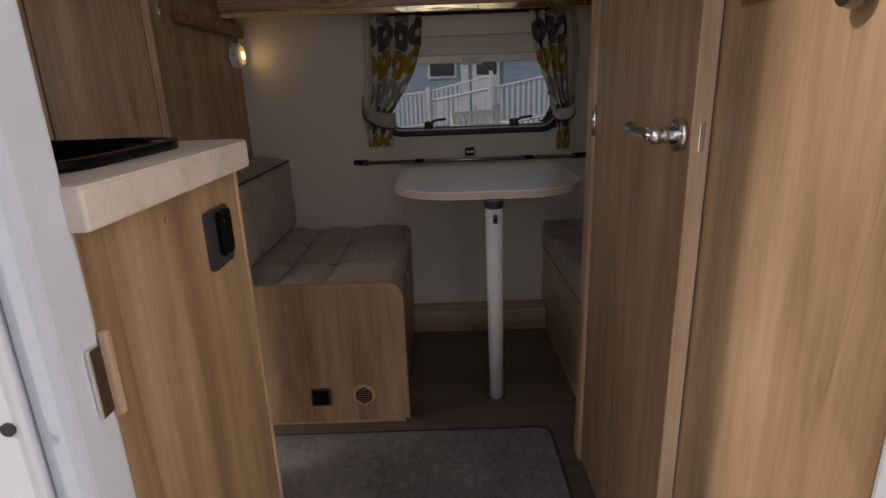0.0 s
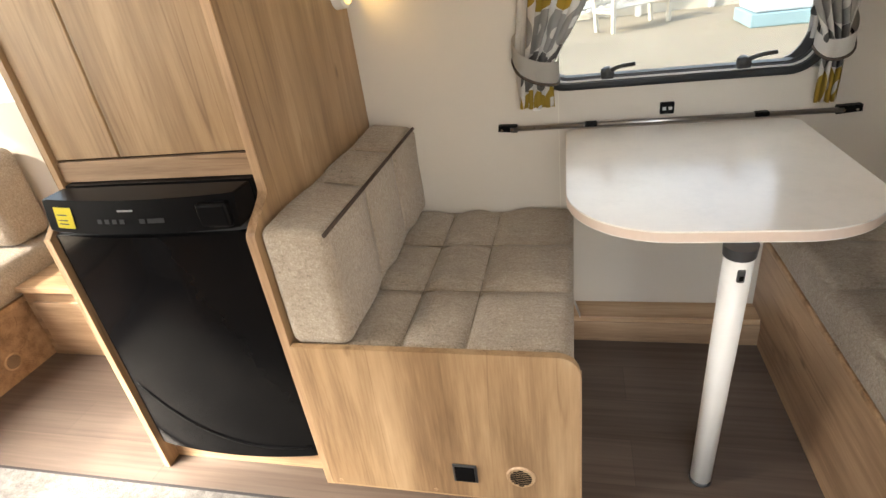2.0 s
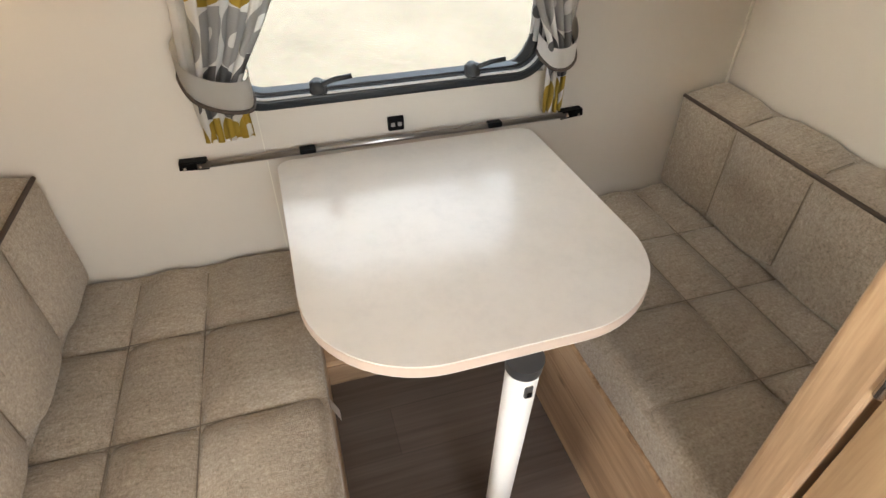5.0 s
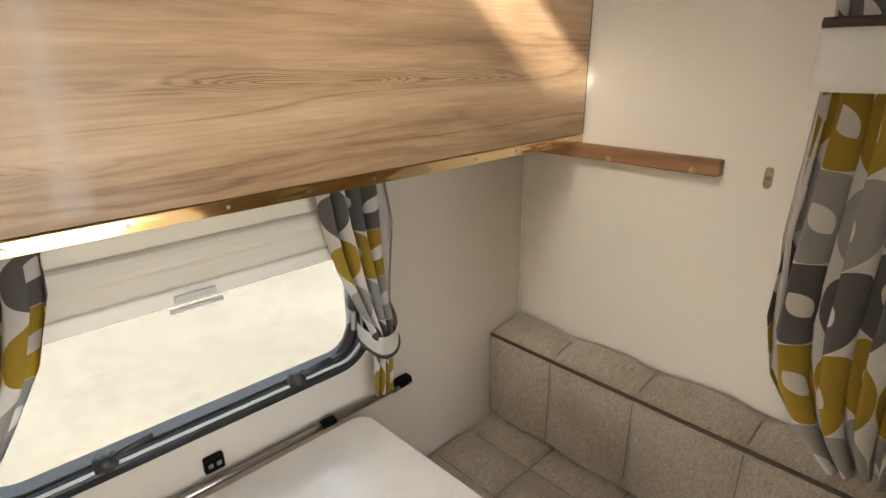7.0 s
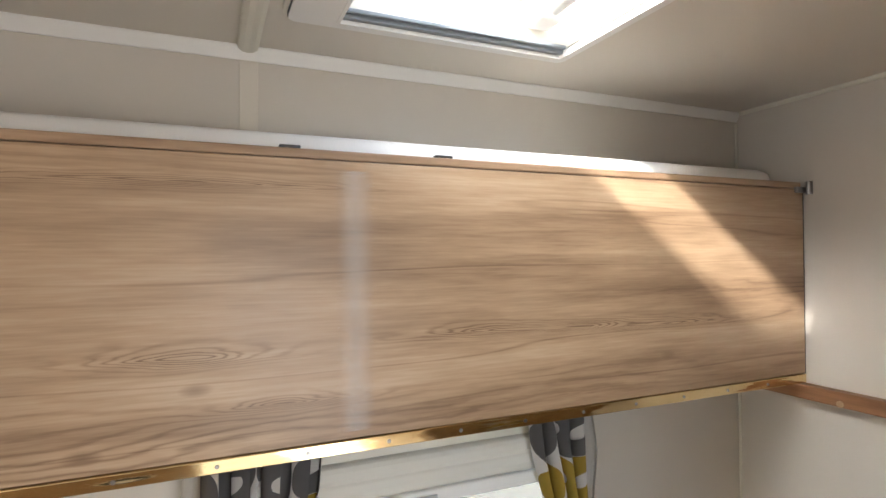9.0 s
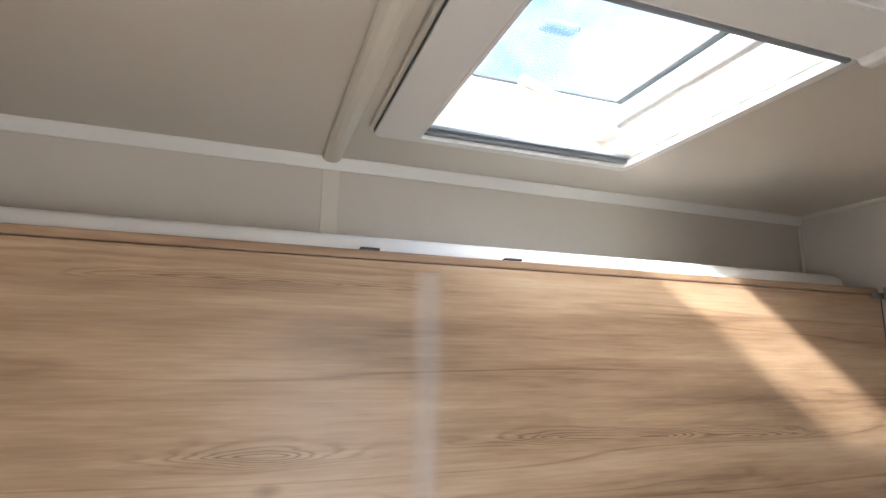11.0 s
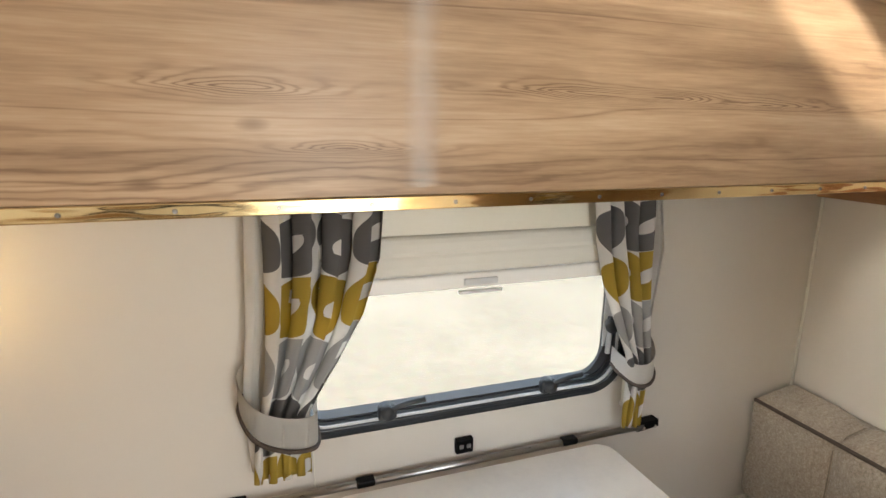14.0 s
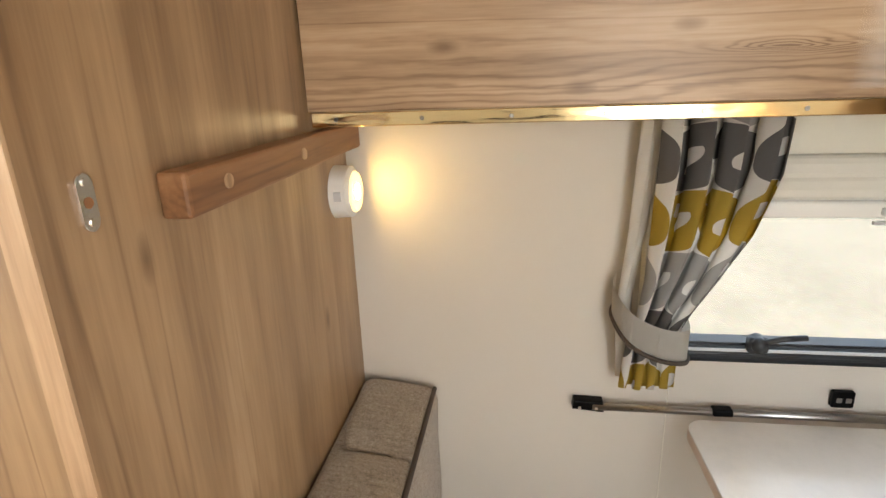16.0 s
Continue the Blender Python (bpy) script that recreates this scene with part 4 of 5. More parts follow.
# ---- curtains ----
def drape(name, rows, width, folds, amp, turn, parent, material, label="", seed=0, phase=0.0, columns=110, thick=0.0012, face=1):
    """A hanging cloth. rows: (z, centre across, half width across, depth from the wall, fold depth factor) from the top down.
    turn maps (across, out, z) to the world. The cloth's own width goes into its UVs."""
    rng = random.Random(seed)
    jit = [rng.uniform(0.75, 1.25) for _ in range(folds + 2)]
    bm = bmesh.new()
    uv = bm.loops.layers.uv.new("UVMap")
    lines = []
    zs = []
    for i in range(len(rows) - 1):
        n = max(1, round(abs(rows[i][0] - rows[i + 1][0]) / 0.012))
        for k in range(n):
            s = k / n
            zs.append([a + (b - a) * s for a, b in zip(rows[i], rows[i + 1])])
    zs.append(list(rows[-1]))
    for z, c, h, out, fold in zs:
        line = []
        for k in range(columns + 1):
            s = k / columns
            fi = s * folds
            a = amp * fold * jit[int(fi)] * math.sin(2 * math.pi * fi + phase)
            swing = 0.3 * h / folds * math.sin(4 * math.pi * fi + 1.1 + z * 3)
            across = c + (2 * s - 1) * h + swing
            line.append((bm.verts.new(turn(across, out + a + 0.15 * amp * math.sin(z * 21 + fi * 2), z)), (s * width + seed * 0.037, z + 0.012 * math.sin(fi * 3))))
        lines.append(line)
    for a, b in zip(lines, lines[1:]):
        for k in range(columns):
            quad = (a[k], a[k + 1], b[k + 1], b[k])
            f = bm.faces.new([q[0] for q in quad])
            for loop, q in zip(f.loops, quad):
                loop[uv].uv = q[1]
    bmesh.ops.solidify(bm, geom=bm.faces[:], thickness=thick)
    return part(name, bm, material, parent, label, True)


def band(name, points, height, slant, parent, material, out_add=0.0, label="", thick=0.002):
    """A strip of cloth that follows points (x, y, z), upright, its top edge slanting."""
    bm = bmesh.new()
    lo = [bm.verts.new((x, y - out_add, z)) for x, y, z in points]
    hi = [bm.verts.new((x, y - out_add * 0.6, z + height + slant * k / (len(points) - 1))) for k, (x, y, z) in enumerate(points)]
    for k in range(len(points) - 1):
        bm.faces.new((lo[k], lo[k + 1], hi[k + 1], hi[k]))
    bmesh.ops.solidify(bm, geom=bm.faces[:], thickness=thick)
    return part(name, bm, material, parent, label, True)


def wall_turn(a, out, z):
    return (a, WY - out, z)


def smooth_line(points, n=24):
    """A rounded line through points."""
    pts = [Vector(p) for p in points]
    out = []
    for i in range(len(pts) - 1):
        p0, p1, p2, p3 = pts[max(i - 1, 0)], pts[i], pts[i + 1], pts[min(i + 2, len(pts) - 1)]
        for k in range(n):
            t = k / n
            out.append(0.5 * (2 * p1 + (p2 - p0) * t + (2 * p0 - 5 * p1 + 4 * p2 - p3) * t * t + (3 * p1 - p0 - 3 * p2 + p3) * t ** 3))
    out.append(pts[-1])
    return out


cl = thing("curtain", (-0.2, WY - 0.06, 1.30), "printed mustard, grey and white curtain gathered by a white tieback", "curtain", "window curtains")
drape("cloth", [(1.30, -0.155, 0.098, 0.062, 1.0), (1.20, -0.160, 0.094, 0.062, 1.0), (1.10, -0.178, 0.080, 0.064, 0.9), (1.02, -0.205, 0.060, 0.066, 0.8), (0.965, -0.228, 0.046, 0.068, 0.7), (0.935, -0.240, 0.042, 0.068, 0.65), (0.90, -0.245, 0.044, 0.066, 0.5), (0.812, -0.248, 0.048, 0.062, 0.35)], 0.27, 4, 0.019, wall_turn, cl, CLOTH, "printed cotton", 2)
drape("lining", [(1.30, -0.262, 0.018, 0.040, 1.0), (1.10, -0.276, 0.014, 0.040, 1.0), (0.985, -0.290, 0.012, 0.040, 0.8), (0.93, -0.292, 0.012, 0.040, 0.7), (0.822, -0.286, 0.012, 0.040, 0.8)], 0.06, 1, 0.008, wall_turn, cl, LINING, "off-white lining edge", 3, columns=16)
tie_pts = smooth_line([(-0.304, WY - 0.010, 0.960), (-0.314, WY - 0.045, 0.946), (-0.292, WY - 0.092, 0.916), (-0.245, WY - 0.102, 0.892), (-0.196, WY - 0.090, 0.882), (-0.186, WY - 0.045, 0.886), (-0.190, WY - 0.014, 0.894)], 8)
tie = band("tieback", tie_pts, 0.056, 0.006, cl, LINING, 0.002, "white tieback")
part("tieback_piping", sweep([(p.x, p.y - 0.003, p.z) for p in tie_pts], 0.0042, 8), PIPING, tie, "dark piping", True)

cr = thing("curtain", (0.48, WY - 0.06, 1.30), "printed mustard, grey and white curtain gathered by a white tieback", "curtain", "window curtains")
drape("cloth", [(1.30, 0.420, 0.070, 0.060, 1.0), (1.20, 0.430, 0.066, 0.060, 1.0), (1.10, 0.445, 0.054, 0.062, 1.0), (1.02, 0.462, 0.040, 0.062, 0.9), (0.955, 0.478, 0.029, 0.064, 0.8), (0.92, 0.484, 0.025, 0.064, 0.8), (0.88, 0.486, 0.025, 0.062, 0.6), (0.778, 0.488, 0.026, 0.060, 0.4)], 0.29, 4, 0.020, wall_turn, cr, CLOTH, "printed cotton", 5)
drape("lining", [(1.30, 0.508, 0.022, 0.042, 1.0), (1.17, 0.528, 0.020, 0.042, 1.0), (1.02, 0.518, 0.014, 0.042, 0.9), (0.93, 0.510, 0.008, 0.042, 0.8), (0.80, 0.508, 0.008, 0.042, 0.8)], 0.06, 1, 0.008, wall_turn, cr, LINING, "off-white lining edge", 6, columns=16)
tie_pts = smooth_line([(0.452, WY - 0.014, 0.912), (0.450, WY - 0.050, 0.903), (0.462, WY - 0.086, 0.893), (0.492, WY - 0.092, 0.893), (0.522, WY - 0.070, 0.905), (0.535, WY - 0.030, 0.930), (0.532, WY - 0.008, 0.945)], 8)
tie = band("tieback", tie_pts, 0.042, 0.012, cr, LINING, 0.002, "white tieback")
part("tieback_piping", sweep([(p.x, p.y - 0.003, p.z) for p in tie_pts], 0.004, 8), PIPING, tie, "dark piping", True)

bc = thing("bunk_curtain", (0.57, 1.49, 1.015), "printed mustard and grey bunk curtain tied by a white band", "curtain")


def bunk_turn(a, out, z):
    """Across runs from the washroom wall towards the window, a little askew."""
    return (0.575 - 0.20 * (a - 1.49) - out, a, z)


drape("cloth", [(CZ - 0.012, 1.500, 0.098, 0.0, 1.0), (1.75, 1.500, 0.092, 0.0, 1.0), (1.58, 1.496, 0.076, 0.0, 0.85), (1.53, 1.494, 0.070, 0.0, 0.7), (1.47, 1.494, 0.070, 0.0, 0.7), (1.42, 1.490, 0.076, 0.0, 0.85), (1.30, 1.488, 0.084, 0.0, 1.0), (1.20, 1.488, 0.086, 0.0, 1.0), (1.12, 1.482, 0.076, 0.0, 0.9), (1.06, 1.468, 0.054, 0.0, 0.7), (1.015, 1.448, 0.032, 0.0, 0.5)], 0.46, 4, 0.030, bunk_turn, bc, CLOTH, "printed cotton", 9, columns=190)
drape("lining", [(CZ - 0.012, 1.596, 0.006, -0.008, 1.0), (1.5, 1.560, 0.005, -0.008, 1.0), (1.3, 1.568, 0.005, -0.008, 1.0), (1.13, 1.554, 0.005, -0.008, 1.0), (1.07, 1.524, 0.005, -0.008, 1.0)], 0.05, 1, 0.006, bunk_turn, bc, LINING, "off-white lining edge", 4, columns=14)
tb_pts = smooth_line([bunk_turn(a, o, 1.466) for a, o in ((1.555, -0.030), (1.572, 0.000), (1.566, 0.022), (1.545, 0.033), (1.49, 0.037), (1.44, 0.034), (1.422, 0.020), (1.418, -0.015))], 6)


def tie_band(z0, z1, out, thick):
    """A strip of the band between two heights, bulging a little."""
    b = bmesh.new()
    rings = [[b.verts.new((p.x - out - 0.003 * math.sin(math.pi * s) + 0.0015 * math.sin(p.y * 70), p.y, p.z + z0 + (z1 - z0) * s)) for p in tb_pts] for s in (0.0, 0.33, 0.67, 1.0)]
    for lo, hi in zip(rings, rings[1:]):
        for k in range(len(tb_pts) - 1):
            b.faces.new((lo[k], lo[k + 1], hi[k + 1], hi[k]))
    bmesh.ops.solidify(b, geom=b.faces[:], thickness=thick)
    return b


tie = part("tieback", tie_band(0.0, 0.062, 0.0, 0.002), LINING, bc, "white tieback band", True)
part("tieback_binding", tie_band(0.061, 0.071, 0.0015, 0.004), PIPING, tie, "dark brown binding", True)

# ---- bunk, battens, lamp ----
BY = 2.152
bunk = thing("fold_up_bunk", (0.12, BY, 1.30), "oak-look fold-up bunk board, raised, with brass edge strip", "bunk bed")
part("board", box(PX + 0.006, BY, 1.318, EX - 0.006, BY + 0.016, 1.752, 0.0015), WOOD_BUNK, bunk)
# Stands in for a soft upright streak of light on the bunk board.
glare = part("glare_strip", box(-0.066, BY - 0.0012, 1.33, -0.004, BY - 0.0008, 1.737), GLARE, bunk, "pale strip that paints a streak of light on the board")
glare.visible_shadow = False
part("top_rail", box(PX + 0.006, BY - 0.001, 1.7535, EX - 0.012, BY + 0.022, 1.768, 0.003), WOOD_X, bunk)
strip_bm = box(PX + 0.012, BY - 0.004, 1.297, EX - 0.008, BY + 0.022, 1.3172, 0.0015)
brass = part("brass_strip", strip_bm, BRASS, bunk, "polished brass edge strip")
x = PX + 0.05
while x < EX - 0.02:
    part("screw", rod((x, BY - 0.0042, 1.307), (x, BY - 0.0058, 1.307), 0.0034, 0.0026, 12), STEEL, brass)
    x += 0.127
part("bunk_mattress", pad(PX + 0.03, BY + 0.024, 1.34, EX - 0.06, WY - 0.012, 1.800, 0.03, 0.03), MATTRESS, bunk, "white mattress behind the board", True)
for x in (-0.133, 0.121):
    part("strap_stud", box(x - 0.016, BY + 0.002, 1.7685, x + 0.016, BY + 0.018, 1.773, 0.002), DARK, bunk)
hinge = part("catch_bracket", box(EX - 0.040, BY - 0.010, 1.742, EX - 0.004, BY - 0.0015, 1.756, 0.002), STEEL, bunk, "grey metal catch")
part("catch_pin", rod((EX - 0.010, BY - 0.018, 1.738), (EX - 0.010, BY - 0.018, 1.768), 0.007, seg=14), STEEL, hinge)
part("edge_gap_strip", box(EX - 0.0055, BY + 0.001, 1.318, EX - 0.002, BY + 0.015, 1.75), DARK, bunk)

for nm, xa, xb, label in (("support_batten", PX + 0.0005, PX + 0.030, "brown timber bunk support batten on the partition"), ("support_batten", EX - 0.030, EX - 0.0005, "brown timber bunk support batten on the end wall")):
    sidex = xb if xa < 0 else xa
    d = 1 if xa < 0 else -1
    bt = thing(nm, ((xa + xb) / 2, 2.05, 1.26), label, "batten", "bunk battens")
    part("timber", box(xa, 1.796 if d > 0 else 1.812, 1.247 if d > 0 else 1.262, xb, WY - 0.002, 1.290 if d > 0 else 1.296, 0.004), BATTEN, bt)
    for y in (1.864, 2.062):
        part("screw_cap", rod((sidex - d * 0.001, y, 1.27), (sidex + d * 0.002, y, 1.27), 0.0075, seg=18), LIPPING, bt)
    z = 1.281 if d > 0 else 1.27
    wy = 1.716 if d > 0 else 1.727
    wx = PX if d > 0 else EX
    sp = thing("strike_plate", (wx, wy, z), "small steel keyhole plate on the wall", "plate", "bunk strike plates")
    body = part("plate", prism(rounded(wy - 0.008, z - 0.022, wy + 0.008, z + 0.022, 0.0078), 0, wx + d * 0.0005, wx + d * 0.003, 0.0008), CHROME, sp)
    part("keyhole", rod((wx + d * 0.003, wy, z), (wx + d * 0.0034, wy, z), 0.0045, seg=14), BATTEN, body)
    for dz in (-0.015, 0.015):
        part("screw", rod((wx + d * 0.003, wy, z + dz), (wx + d * 0.0042, wy, z + dz), 0.003, seg=12), CHROME, body)

lamp = thing("wall_lamp", (PX, 2.262, 1.178), "round white reading lamp glowing warm on the partition", "lamp")
body = part("housing", rod((PX + 0.0005, 2.262, 1.178), (PX + 0.028, 2.262, 1.178), 0.046, 0.044, 40), WHITE, lamp, smooth=False)
part("bezel", rod((PX + 0.028, 2.262, 1.178), (PX + 0.034, 2.262, 1.178), 0.044, 0.036, 40), WHITE, lamp)
part("lens", rod((PX + 0.034, 2.262, 1.178), (PX + 0.038, 2.262, 1.178), 0.0355, 0.033, 40), LAMP_LENS, lamp, "glowing warm lens")
part("bulb", rod((PX + 0.0382, 2.262, 1.178), (PX + 0.0392, 2.262, 1.178), 0.0140, 0.0125, 28), LAMP_BULB, lamp, "bright warm bulb spot")
part("rocker_switch", box(PX + 0.010, 2.2145, 1.170, PX + 0.022, 2.2175, 1.186, 0.001), SILVER, lamp)

# ---- fridge and its housing ----
fridge = thing("fridge", (-1.05, 1.80, 0.09), "black caravan fridge with curved door and control strip", "fridge")
part("carcass", box(-1.310, 1.655, 0.088, -0.819, 2.2, 0.868), BLACK_MATT, fridge)


def bowed(z0, z1, bow, y_edge, x0=-1.310, x1=-0.817, depth=0.045, n=24):
    line = [(x0 + (x1 - x0) * k / n, y_edge - bow * (1 - (2 * k / n - 1) ** 2)) for k in range(n + 1)]
    return prism(line + [(x1, y_edge + depth), (x0, y_edge + depth)], 2, z0, z1, 0.004)


door = part("fridge_door", bowed(0.100, 0.780, 0.022, 1.578, depth=0.08), BLACK, fridge, "gloss black curved door")
part("door_swoosh", sweep([(-1.290 + 0.46 * s, 1.5775 - 0.022 * (1 - (2 * (0.02 + 0.95 * s) - 1) ** 2) - 0.0005, 0.135 + 0.20 * (1 - s) ** 2.6) for s in (k / 24 for k in range(25))], 0.0035, 8), BLACK_MATT, door, smooth=True)
def panel_face(x, z):
    s = (x + 1.308) / 0.489
    return 1.574 - 0.024 * (1 - (2 * s - 1) ** 2) + 0.012 * max(0.0, (z - 0.80) / 0.066)


pb = bowed(0.792, 0.866, 0.024, 1.574, -1.308, -0.819, 0.075)
for v in pb.verts:
    v.co.y += 0.012 * max(0.0, (v.co.z - 0.80) / 0.066) * (1 if v.co.y < 1.62 else 0)
panel = part("control_panel", pb, BLACK_MATT, fridge, "black control strip")


def on_panel(name, xa, za, xb, zb, material, lift=0.0015, label=""):
    """A thin plate that lies on the bowed face of the control strip."""
    b = bmesh.new()
    cols = [(xa + (xb - xa) * k / 4) for k in range(5)]
    rows_ = [[b.verts.new((x, panel_face(x, z) - lift, z)) for x in cols] for z in (za, zb)]
    for k in range(4):
        b.faces.new((rows_[0][k], rows_[0][k + 1], rows_[1][k + 1], rows_[1][k]))
    bmesh.ops.solidify(b, geom=b.faces[:], thickness=0.0006)
    part(name, b, material, panel, label)


part("door_grip", bowed(0.7805, 0.7915, 0.010, 1.586, depth=0.07), DARK, fridge)
on_panel("sticker", -1.276, 0.803, -1.220, 0.850, YELLOW, 0.0015, "yellow energy sticker")
for z in (0.812, 0.820, 0.832):
    on_panel("print_bar", -1.266, z, -1.236, z + 0.0025, DARK, 0.0028)
for xa, xb in ((-1.15, -1.138), (-1.13, -1.118), (-1.11, -1.098), (-1.09, -1.078), (-1.04, -1.026), (-1.02, -0.98)):
    on_panel("print_bar", xa, 0.816, xb, 0.826, DARK)
on_panel("print_bar", -1.09, 0.842, -1.05, 0.846, SILVER)
part("latch_block", box(-0.905, 1.562, 0.796, -0.831, 1.590, 0.852, 0.008, seg=3), BLACK_MATT, panel)
part("kick_trim", box(-1.311, 1.600, 0.078, -0.824, 1.66, 0.0965, 0.002), STEEL, fridge, "thin steel bottom trim")

house = thing("fridge_cupboard", (-1.06, 1.9, 0), "tall oak-look fridge housing with two upper doors", "cabinet")
part("side_panel", prism([(WY - 0.002, 0.0), (WY - 0.002, CZ - 0.001), (1.664, CZ - 0.001), (1.664, 0.85), (1.572, 0.77), (1.572, 0.0)], 0, -1.342, -1.325, 0.001), WOOD_V, house)
part("side_lipping", box(-1.343, 1.5695, 0.0, -1.324, 1.5718, 0.77, 0.0006), LIPPING, house, "pale lipping")
part("fascia", box(-1.3245, 1.672, 0.870, PX - 0.0198, 1.686, 0.919, 0.001), WOOD_X, house)
part("plinth", box(-1.3245, 1.615, 0.0, PX - 0.0198, 1.63, 0.077), LIPPING_X, house)
for xa, xb in ((-1.321, -1.146), (-1.140, PX - 0.027)):
    part("door", box(xa, 1.674, 0.924, xb, 1.690, 1.92, 0.002), WOOD_V, house)
# Dark board behind the doors puts shade into their gaps by colour.
part("gap_shade_board", box(-1.3245, 1.6935, 0.9195, PX - 0.0198, 1.705, CZ - 0.002), DARK, house)

# ---- kitchen unit by the entrance ----
kit = thing("kitchen_unit", (-0.9, 0.52, 0), "oak-look kitchen base unit beside the entrance", "cabinet")
part("end_panel", box(-0.310, DY + 0.013, 0.0, -0.292, 0.800, 0.941, 0.001), WOOD_V, kit)
part("corner_lipping", box(-0.3115, 0.8005, 0.0, -0.2905, 0.812, 0.941, 0.004), LIPPING, kit, "pale corner lipping")
part("front_panel", box(-1.60, 0.790, 0.06, -0.3125, 0.808, 0.941, 0.001), WOOD_V, kit)
part("kick_board", box(-1.60, 0.75, 0.0, -0.3125, 0.77, 0.0595), WOOD_X, kit)
worktop = thing("kitchen_worktop", (-0.9, 0.55, 0.943), "stone-look laminate worktop with rounded corner", "worktop")
outline = rounded(-1.62, DY + 0.002, -0.268, 0.826, (0.004, 0.004, 0.036, 0.004), 10)
part("slab", ring(outline, rounded(-0.8425, 0.4725, -0.327, 0.7780, 0.090, 10), 2, 0.943, 0.978), COUNTER, worktop)
part("edge_band", ring(rounded(-1.6215, DY + 0.001, -0.2665, 0.8275, (0.004, 0.004, 0.0375, 0.004), 10), outline, 2, 0.9455, 0.9755), COUNTER, worktop)
sinkt = thing("kitchen_sink", (-0.60, 0.59, 0.965), "glossy black enamel sink set in the worktop", "sink")
part("rim", ring(rounded(-0.852, 0.463, -0.319, 0.786, 0.095, 12), rounded(-0.838, 0.477, -0.333, 0.772, 0.084, 12), 2, 0.9785, 0.988), SINK, sinkt, "black raised rim", True)
part("inner_rim", ring(rounded(-0.838, 0.477, -0.333, 0.772, 0.084, 12), rounded(-0.812, 0.503, -0.363, 0.744, 0.062, 12), 2, 0.9770, 0.9825), SINK, sinkt)
part("bowl_wall", ring(rounded(-0.816, 0.499, -0.359, 0.748, 0.065, 12), rounded(-0.800, 0.515, -0.375, 0.732, 0.055, 12), 2, 0.86, 0.9768), SINK, sinkt)
part("bowl_base", prism(rounded(-0.810, 0.505, -0.365, 0.742, 0.05, 10), 2, 0.850, 0.862), SINK, sinkt)
part("divider", box(-0.80, 0.61, 0.863, -0.380, 0.622, 0.940, 0.004), SINK, sinkt)
part("rim_drainer", sweep([(-0.80, 0.700, 0.968), (-0.60, 0.700, 0.968), (-0.386, 0.700, 0.968)], 0.006, 10), SINK, sinkt, smooth=True)
so = thing("switch_panel", (-0.29, 0.70, 0.86), "black flush rocker switch on the kitchen end panel", "switch")
body = part("plate", prism(rounded(0.682, 0.828, 0.746, 0.902, 0.003), 0, -0.2918, -0.2850, 0.002), DARK, so)
part("rocker", prism(rounded(0.702, 0.842, 0.738, 0.898, 0.003), 0, -0.2848, -0.2790, 0.002), BLACK_MATT, body)
part("indicator", box(-0.2789, 0.712, 0.884, -0.2784, 0.715, 0.887), CHROME, body)
part("screw_cap", rod((-0.2918, 0.60, 0.915), (-0.2905, 0.60, 0.915), 0.0035, seg=10), LIPPING, kit)

# ---- carpet ----
rug = thing("carpet", (-0.4, 1.0, 0), "grey short-pile carpet with dark bound edge", "carpet")
part("pile_sheet", prism(rounded(-2.08, 0.86, 0.300, 1.500, (0.01, 0.01, 0.035, 0.01)), 2, 0.0005, 0.009, 0.002), CARPET, rug)
part("binding", ring(rounded(-2.088, 0.852, 0.308, 1.508, (0.012, 0.012, 0.042, 0.012)), rounded(-2.0795, 0.8605, 0.2995, 1.4995, (0.01, 0.01, 0.035, 0.01)), 2, 0.0005, 0.010), BIND, rug, "dark binding")

# ---- lounge beyond the fridge ----
def lounge_bench(x0, y0, x1, y1, h, label):
    b = thing("lounge_bench", ((x0 + x1) / 2, (y0 + y1) / 2, 0), label, "bench", "lounge benches")
    part("base", box(x0, y0, 0, x1, y1, h - 0.032, 0.002), WOOD_X, b)
    part("seat_board", box(x0 - 0.004, y0 - 0.004, h - 0.0315, x1 + 0.004, y1, h - 0.008, 0.003), LIPPING_X, b)
    return b


lb = lounge_bench(-2.95, 0.55, -2.222, WY - 0.004, 0.290, "oak-look lounge bench base with round vent")
v = part("round_vent", rod((-2.2215, 1.885, 0.085), (-2.218, 1.885, 0.085), 0.034, 0.032, 30), LIPPING, lb)
for k in range(-3, 4):
    w = math.sqrt(0.027 ** 2 - (k * 0.0075) ** 2)
    part("slot", box(-2.2178, 1.885 - w, 0.085 + k * 0.0075 - 0.002, -2.2172, 1.885 + w, 0.085 + k * 0.0075 + 0.002), DARK, v)
ch = thing("chest_of_drawers", (-1.7, 2.17, 0), "low oak-look chest beside the lounge bench", "chest")
part("body", box(-2.212, 2.035, 0.0, -1.345, WY - 0.002, 0.315, 0.002), WOOD_X, ch)
part("top", box(-2.212, 2.005, 0.3155, -1.342, WY - 0.002, 0.340, 0.003), LIPPING_X, ch)
part("drawer_front", box(-2.17, 2.022, 0.04, -1.36, 2.0345, 0.262, 0.003), WOOD_X, ch)
for nm, a in (("seat_cushion", (-2.95, 0.56, 0.283, -2.19, WY - 0.006, 0.43)), ("back_cushion", (-2.93, 2.13, 0.431, -2.25, WY - 0.006, 0.80))):
    c = thing(nm, (a[0], a[1], a[2]), "beige woven lounge cushion on the bench", "cushion", "lounge cushions")
    part("cover", pad(*a, 0.05, 0.025), FABRIC, c, smooth=True)

# ---- outside ----
GZ = -0.48
gb = bmesh.new()
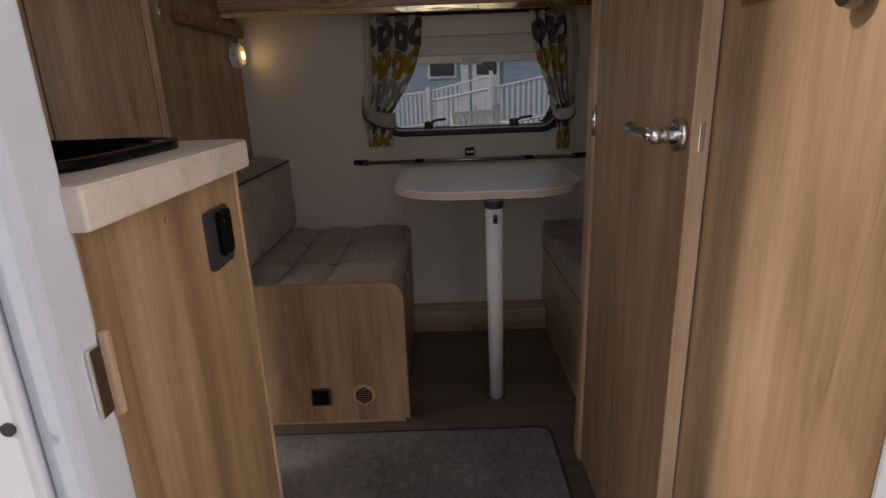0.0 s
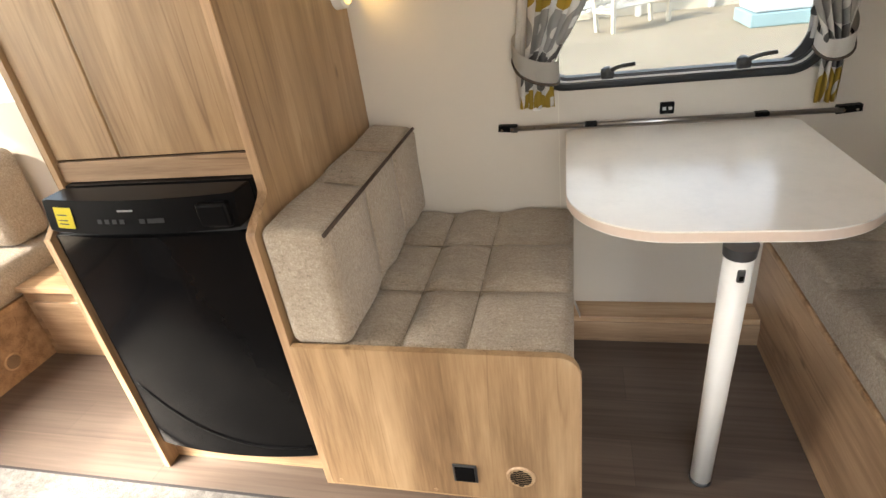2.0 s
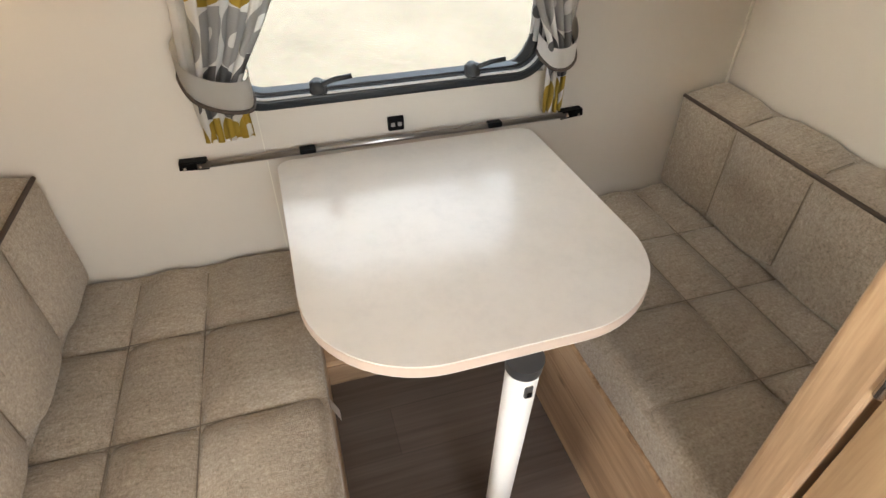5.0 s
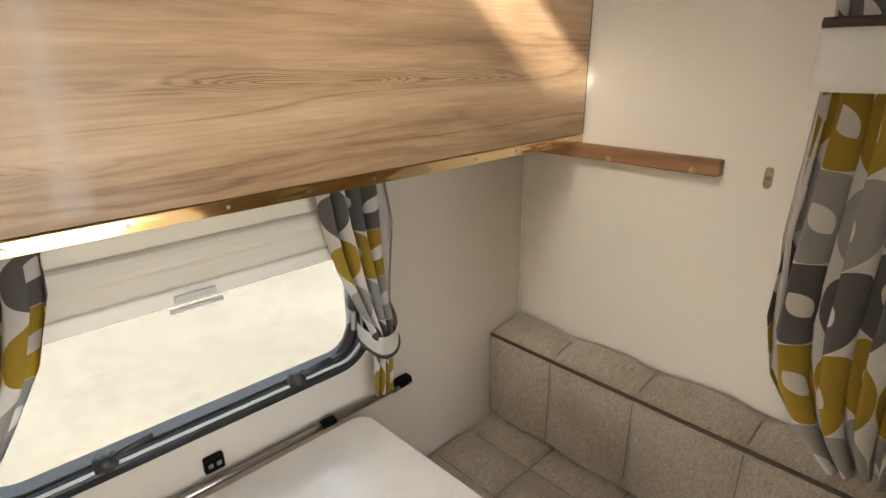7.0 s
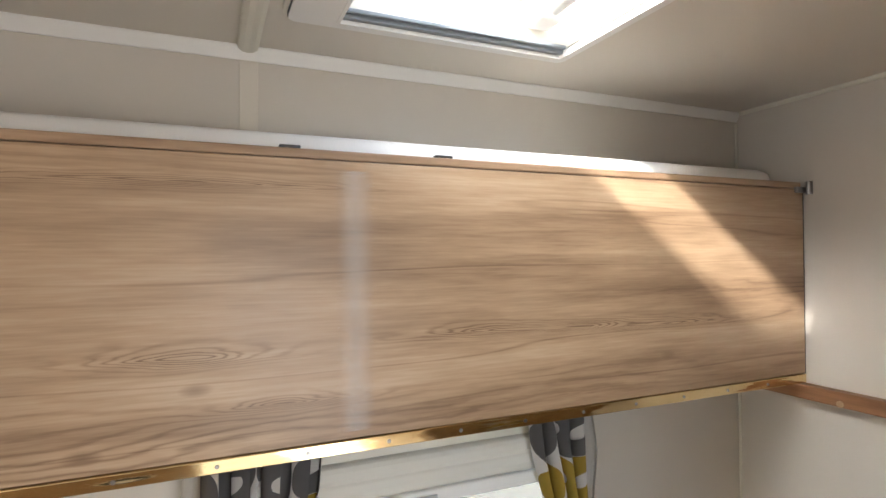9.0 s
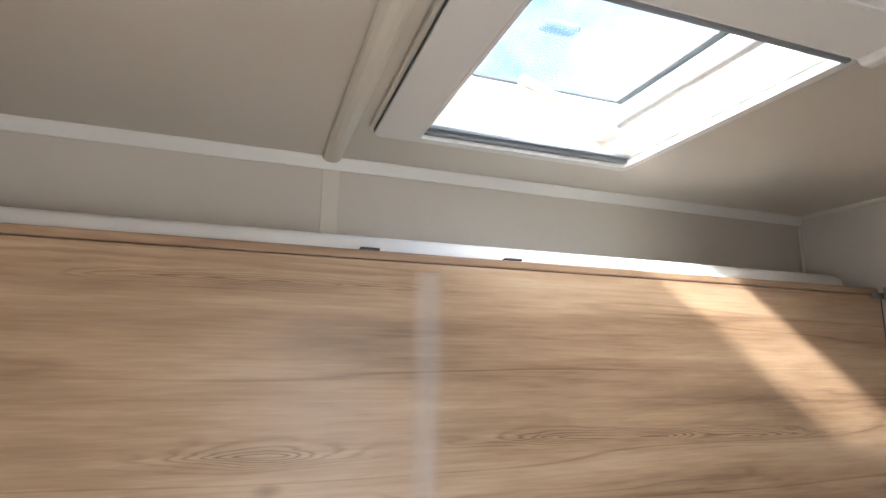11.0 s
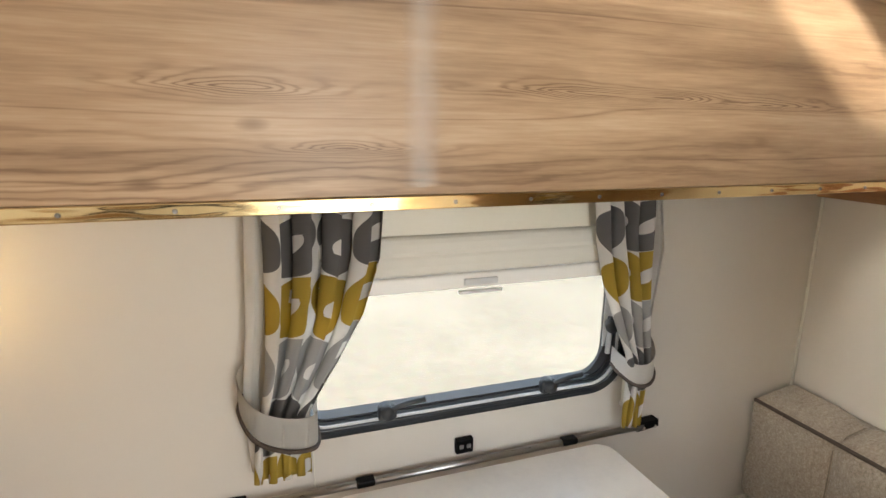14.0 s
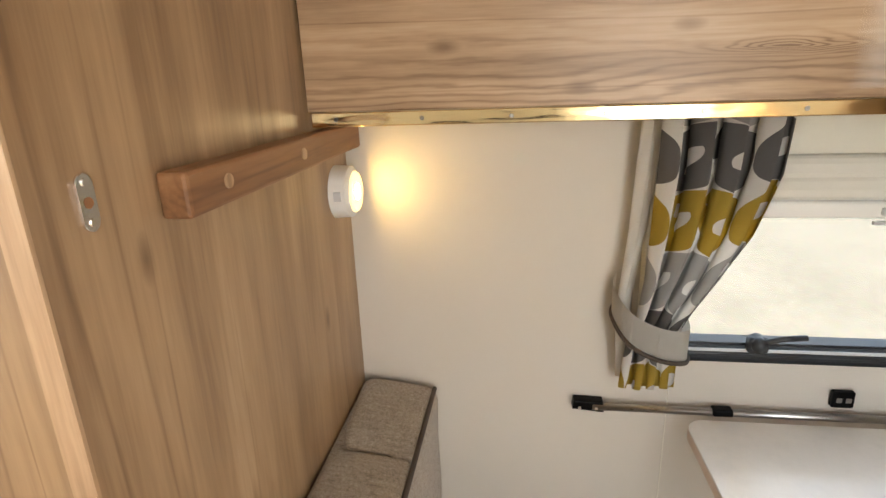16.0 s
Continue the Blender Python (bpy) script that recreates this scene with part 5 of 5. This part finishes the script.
gv = [gb.verts.new((x, y, GZ)) for x, y in ((-400, -400), (400, -400), (400, 400), (-400, 400))]
gb.faces.new(gv)
single("ground", gb, GRAVEL, "pale sunlit gravel yard", "ground", "structure")

hut = thing("lodge", (-2, 22, GZ), "blue-grey clad park lodge with white trim", "house")
for k in range(16):
    part("board", box(-14, 19.96, GZ + 0.2 * k, 6.5, 20.05, GZ + 0.2 * k + 0.195, 0.01), HOUSE, hut)
part("core", box(-13.9, 20.06, GZ, 6.4, 26, GZ + 3.2), HOUSE, hut)
part("roof", prism([(19.3, GZ + 3.2), (23.0, GZ + 4.9), (26.7, GZ + 3.2)], 0, -14.4, 6.9), DARK, hut, "dark pitched roof")
for xa, xb, za, zb in ((-0.45, 0.55, 1.28, 2.4), (-5.0, -3.8, 1.2, 2.3)):
    w = part("window", box(xa, 19.90, za, xb, 19.95, zb), FENCE, hut, "white-framed window")
    part("glass", box(xa + 0.08, 19.88, za + 0.08, xb - 0.08, 19.897, zb - 0.08), DARK_GLASS, w)
d = part("door", box(1.1, 19.88, 0.35, 2.05, 19.955, 2.4), FENCE, hut, "pale double door")
part("door_light", box(1.25, 19.865, 1.35, 1.95, 19.878, 2.2), DARK_GLASS, d)
part("corner_trim", box(0.72, 19.89, GZ + 0.3, 0.98, 19.955, 2.6), FENCE, hut)


def picket_fence(x0, y0, z0, x1, y1, z1, height, label, gap=0.13, first=True):
    """Sloping picket railing from one post to another; z0, z1: the foot line."""
    f = thing("picket_fence", ((x0 + x1) / 2, (y0 + y1) / 2, GZ), label, "fence", "ramp railings")
    run = math.hypot(x1 - x0, y1 - y0)
    n = max(2, int(run / gap))
    for k in range(n + 1):
        s = k / n
        x, y, z = x0 + (x1 - x0) * s, y0 + (y1 - y0) * s, z0 + (z1 - z0) * s
        if k == 0 and not first:
            continue
        if k in (0, n):
            p = part("post", box(x - 0.055, y - 0.055, GZ, x + 0.055, y + 0.055, z + height + 0.14, 0.012), FENCE, f)
        else:
            part("picket", box(x - 0.034, y - 0.011, z, x + 0.034, y + 0.011, z + height, 0.004), FENCE, f)
    for h in (0.10, height):
        part("rail", sweep([(x0, y0, z0 + h), ((x0 + x1) / 2, (y0 + y1) / 2, (z0 + z1) / 2 + h), (x1, y1, z1 + h)], 0.035, 4), FENCE, f)
    return f


picket_fence(-0.33, 14.0, GZ + 0.10, 1.22, 14.0, GZ + 0.36, 1.05, "white-grey picket railing of the access ramp")
picket_fence(1.22, 14.0, GZ + 0.36, 2.75, 14.3, GZ + 0.62, 1.05, "white-grey picket railing of the access ramp", first=False)
picket_fence(-3.2, 17.0, GZ + 0.05, -0.4, 17.0, GZ + 0.30, 1.05, "pale picket railing behind the ramp")
picket_fence(-0.4, 17.0, GZ + 0.30, 1.5, 17.0, GZ + 0.70, 1.05, "pale picket railing behind the ramp", first=False)
single("ramp_deck", prism([(-0.4, GZ), (-0.4, GZ + 0.05), (2.8, GZ + 0.58), (6.0, GZ + 0.58), (6.0, GZ)], 1, 14.35, 16.8), TEAK, "weathered timber access ramp beside the lodge", "ramp", "structure")

bench = thing("garden_bench", (0.9, 11.6, GZ), "pale weathered slatted timber garden bench with armrests", "bench")
turn = Matrix.Translation((0.97, 12.6, GZ)) @ Matrix.Rotation(radians(40), 4, "Z")


def on_bench(name, x0, y0, z0, x1, y1, z1, lean=0.0):
    b = box(x0, y0, z0, x1, y1, z1, 0.006)
    if lean:
        bmesh.ops.rotate(b, verts=b.verts, cent=(0, 0.25, 0.43), matrix=Matrix.Rotation(radians(lean), 3, "X"))
    b.transform(turn)
    part(name, b, TEAK, bench)


for sx in (-0.75, 0.68):
    on_bench("leg", sx, -0.28, 0, sx + 0.07, -0.21, 0.64)
    on_bench("rear_leg", sx, 0.22, 0, sx + 0.07, 0.29, 0.95, -8)
    on_bench("armrest", sx - 0.01, -0.33, 0.64, sx + 0.08, 0.27, 0.68)
    on_bench("side_rail", sx + 0.01, -0.21, 0.34, sx + 0.06, 0.23, 0.40)
for k in range(6):
    on_bench("seat_slat", -0.74, -0.28 + k * 0.085, 0.41, 0.74, -0.21 + k * 0.085, 0.435)
on_bench("top_rail", -0.70, 0.22, 0.86, 0.70, 0.26, 0.95, -8)
on_bench("back_rail", -0.70, 0.225, 0.48, 0.70, 0.255, 0.54, -8)
for k in range(15):
    on_bench("back_slat", -0.66 + k * 0.091, 0.23, 0.53, -0.615 + k * 0.091, 0.25, 0.87, -8)
gas = thing("storage_box", (4.0, 13.0, GZ), "white storage box on a pale blue base", "box")
part("body", box(2.75, 11.2, GZ + 0.22, 3.9, 12.2, GZ + 1.35, 0.05), SHELL, gas)
part("base", box(2.70, 11.15, GZ, 3.95, 12.25, GZ + 0.215, 0.02), paint("pale_teal_base", (0.30, 0.45, 0.50), 0.6), gas)
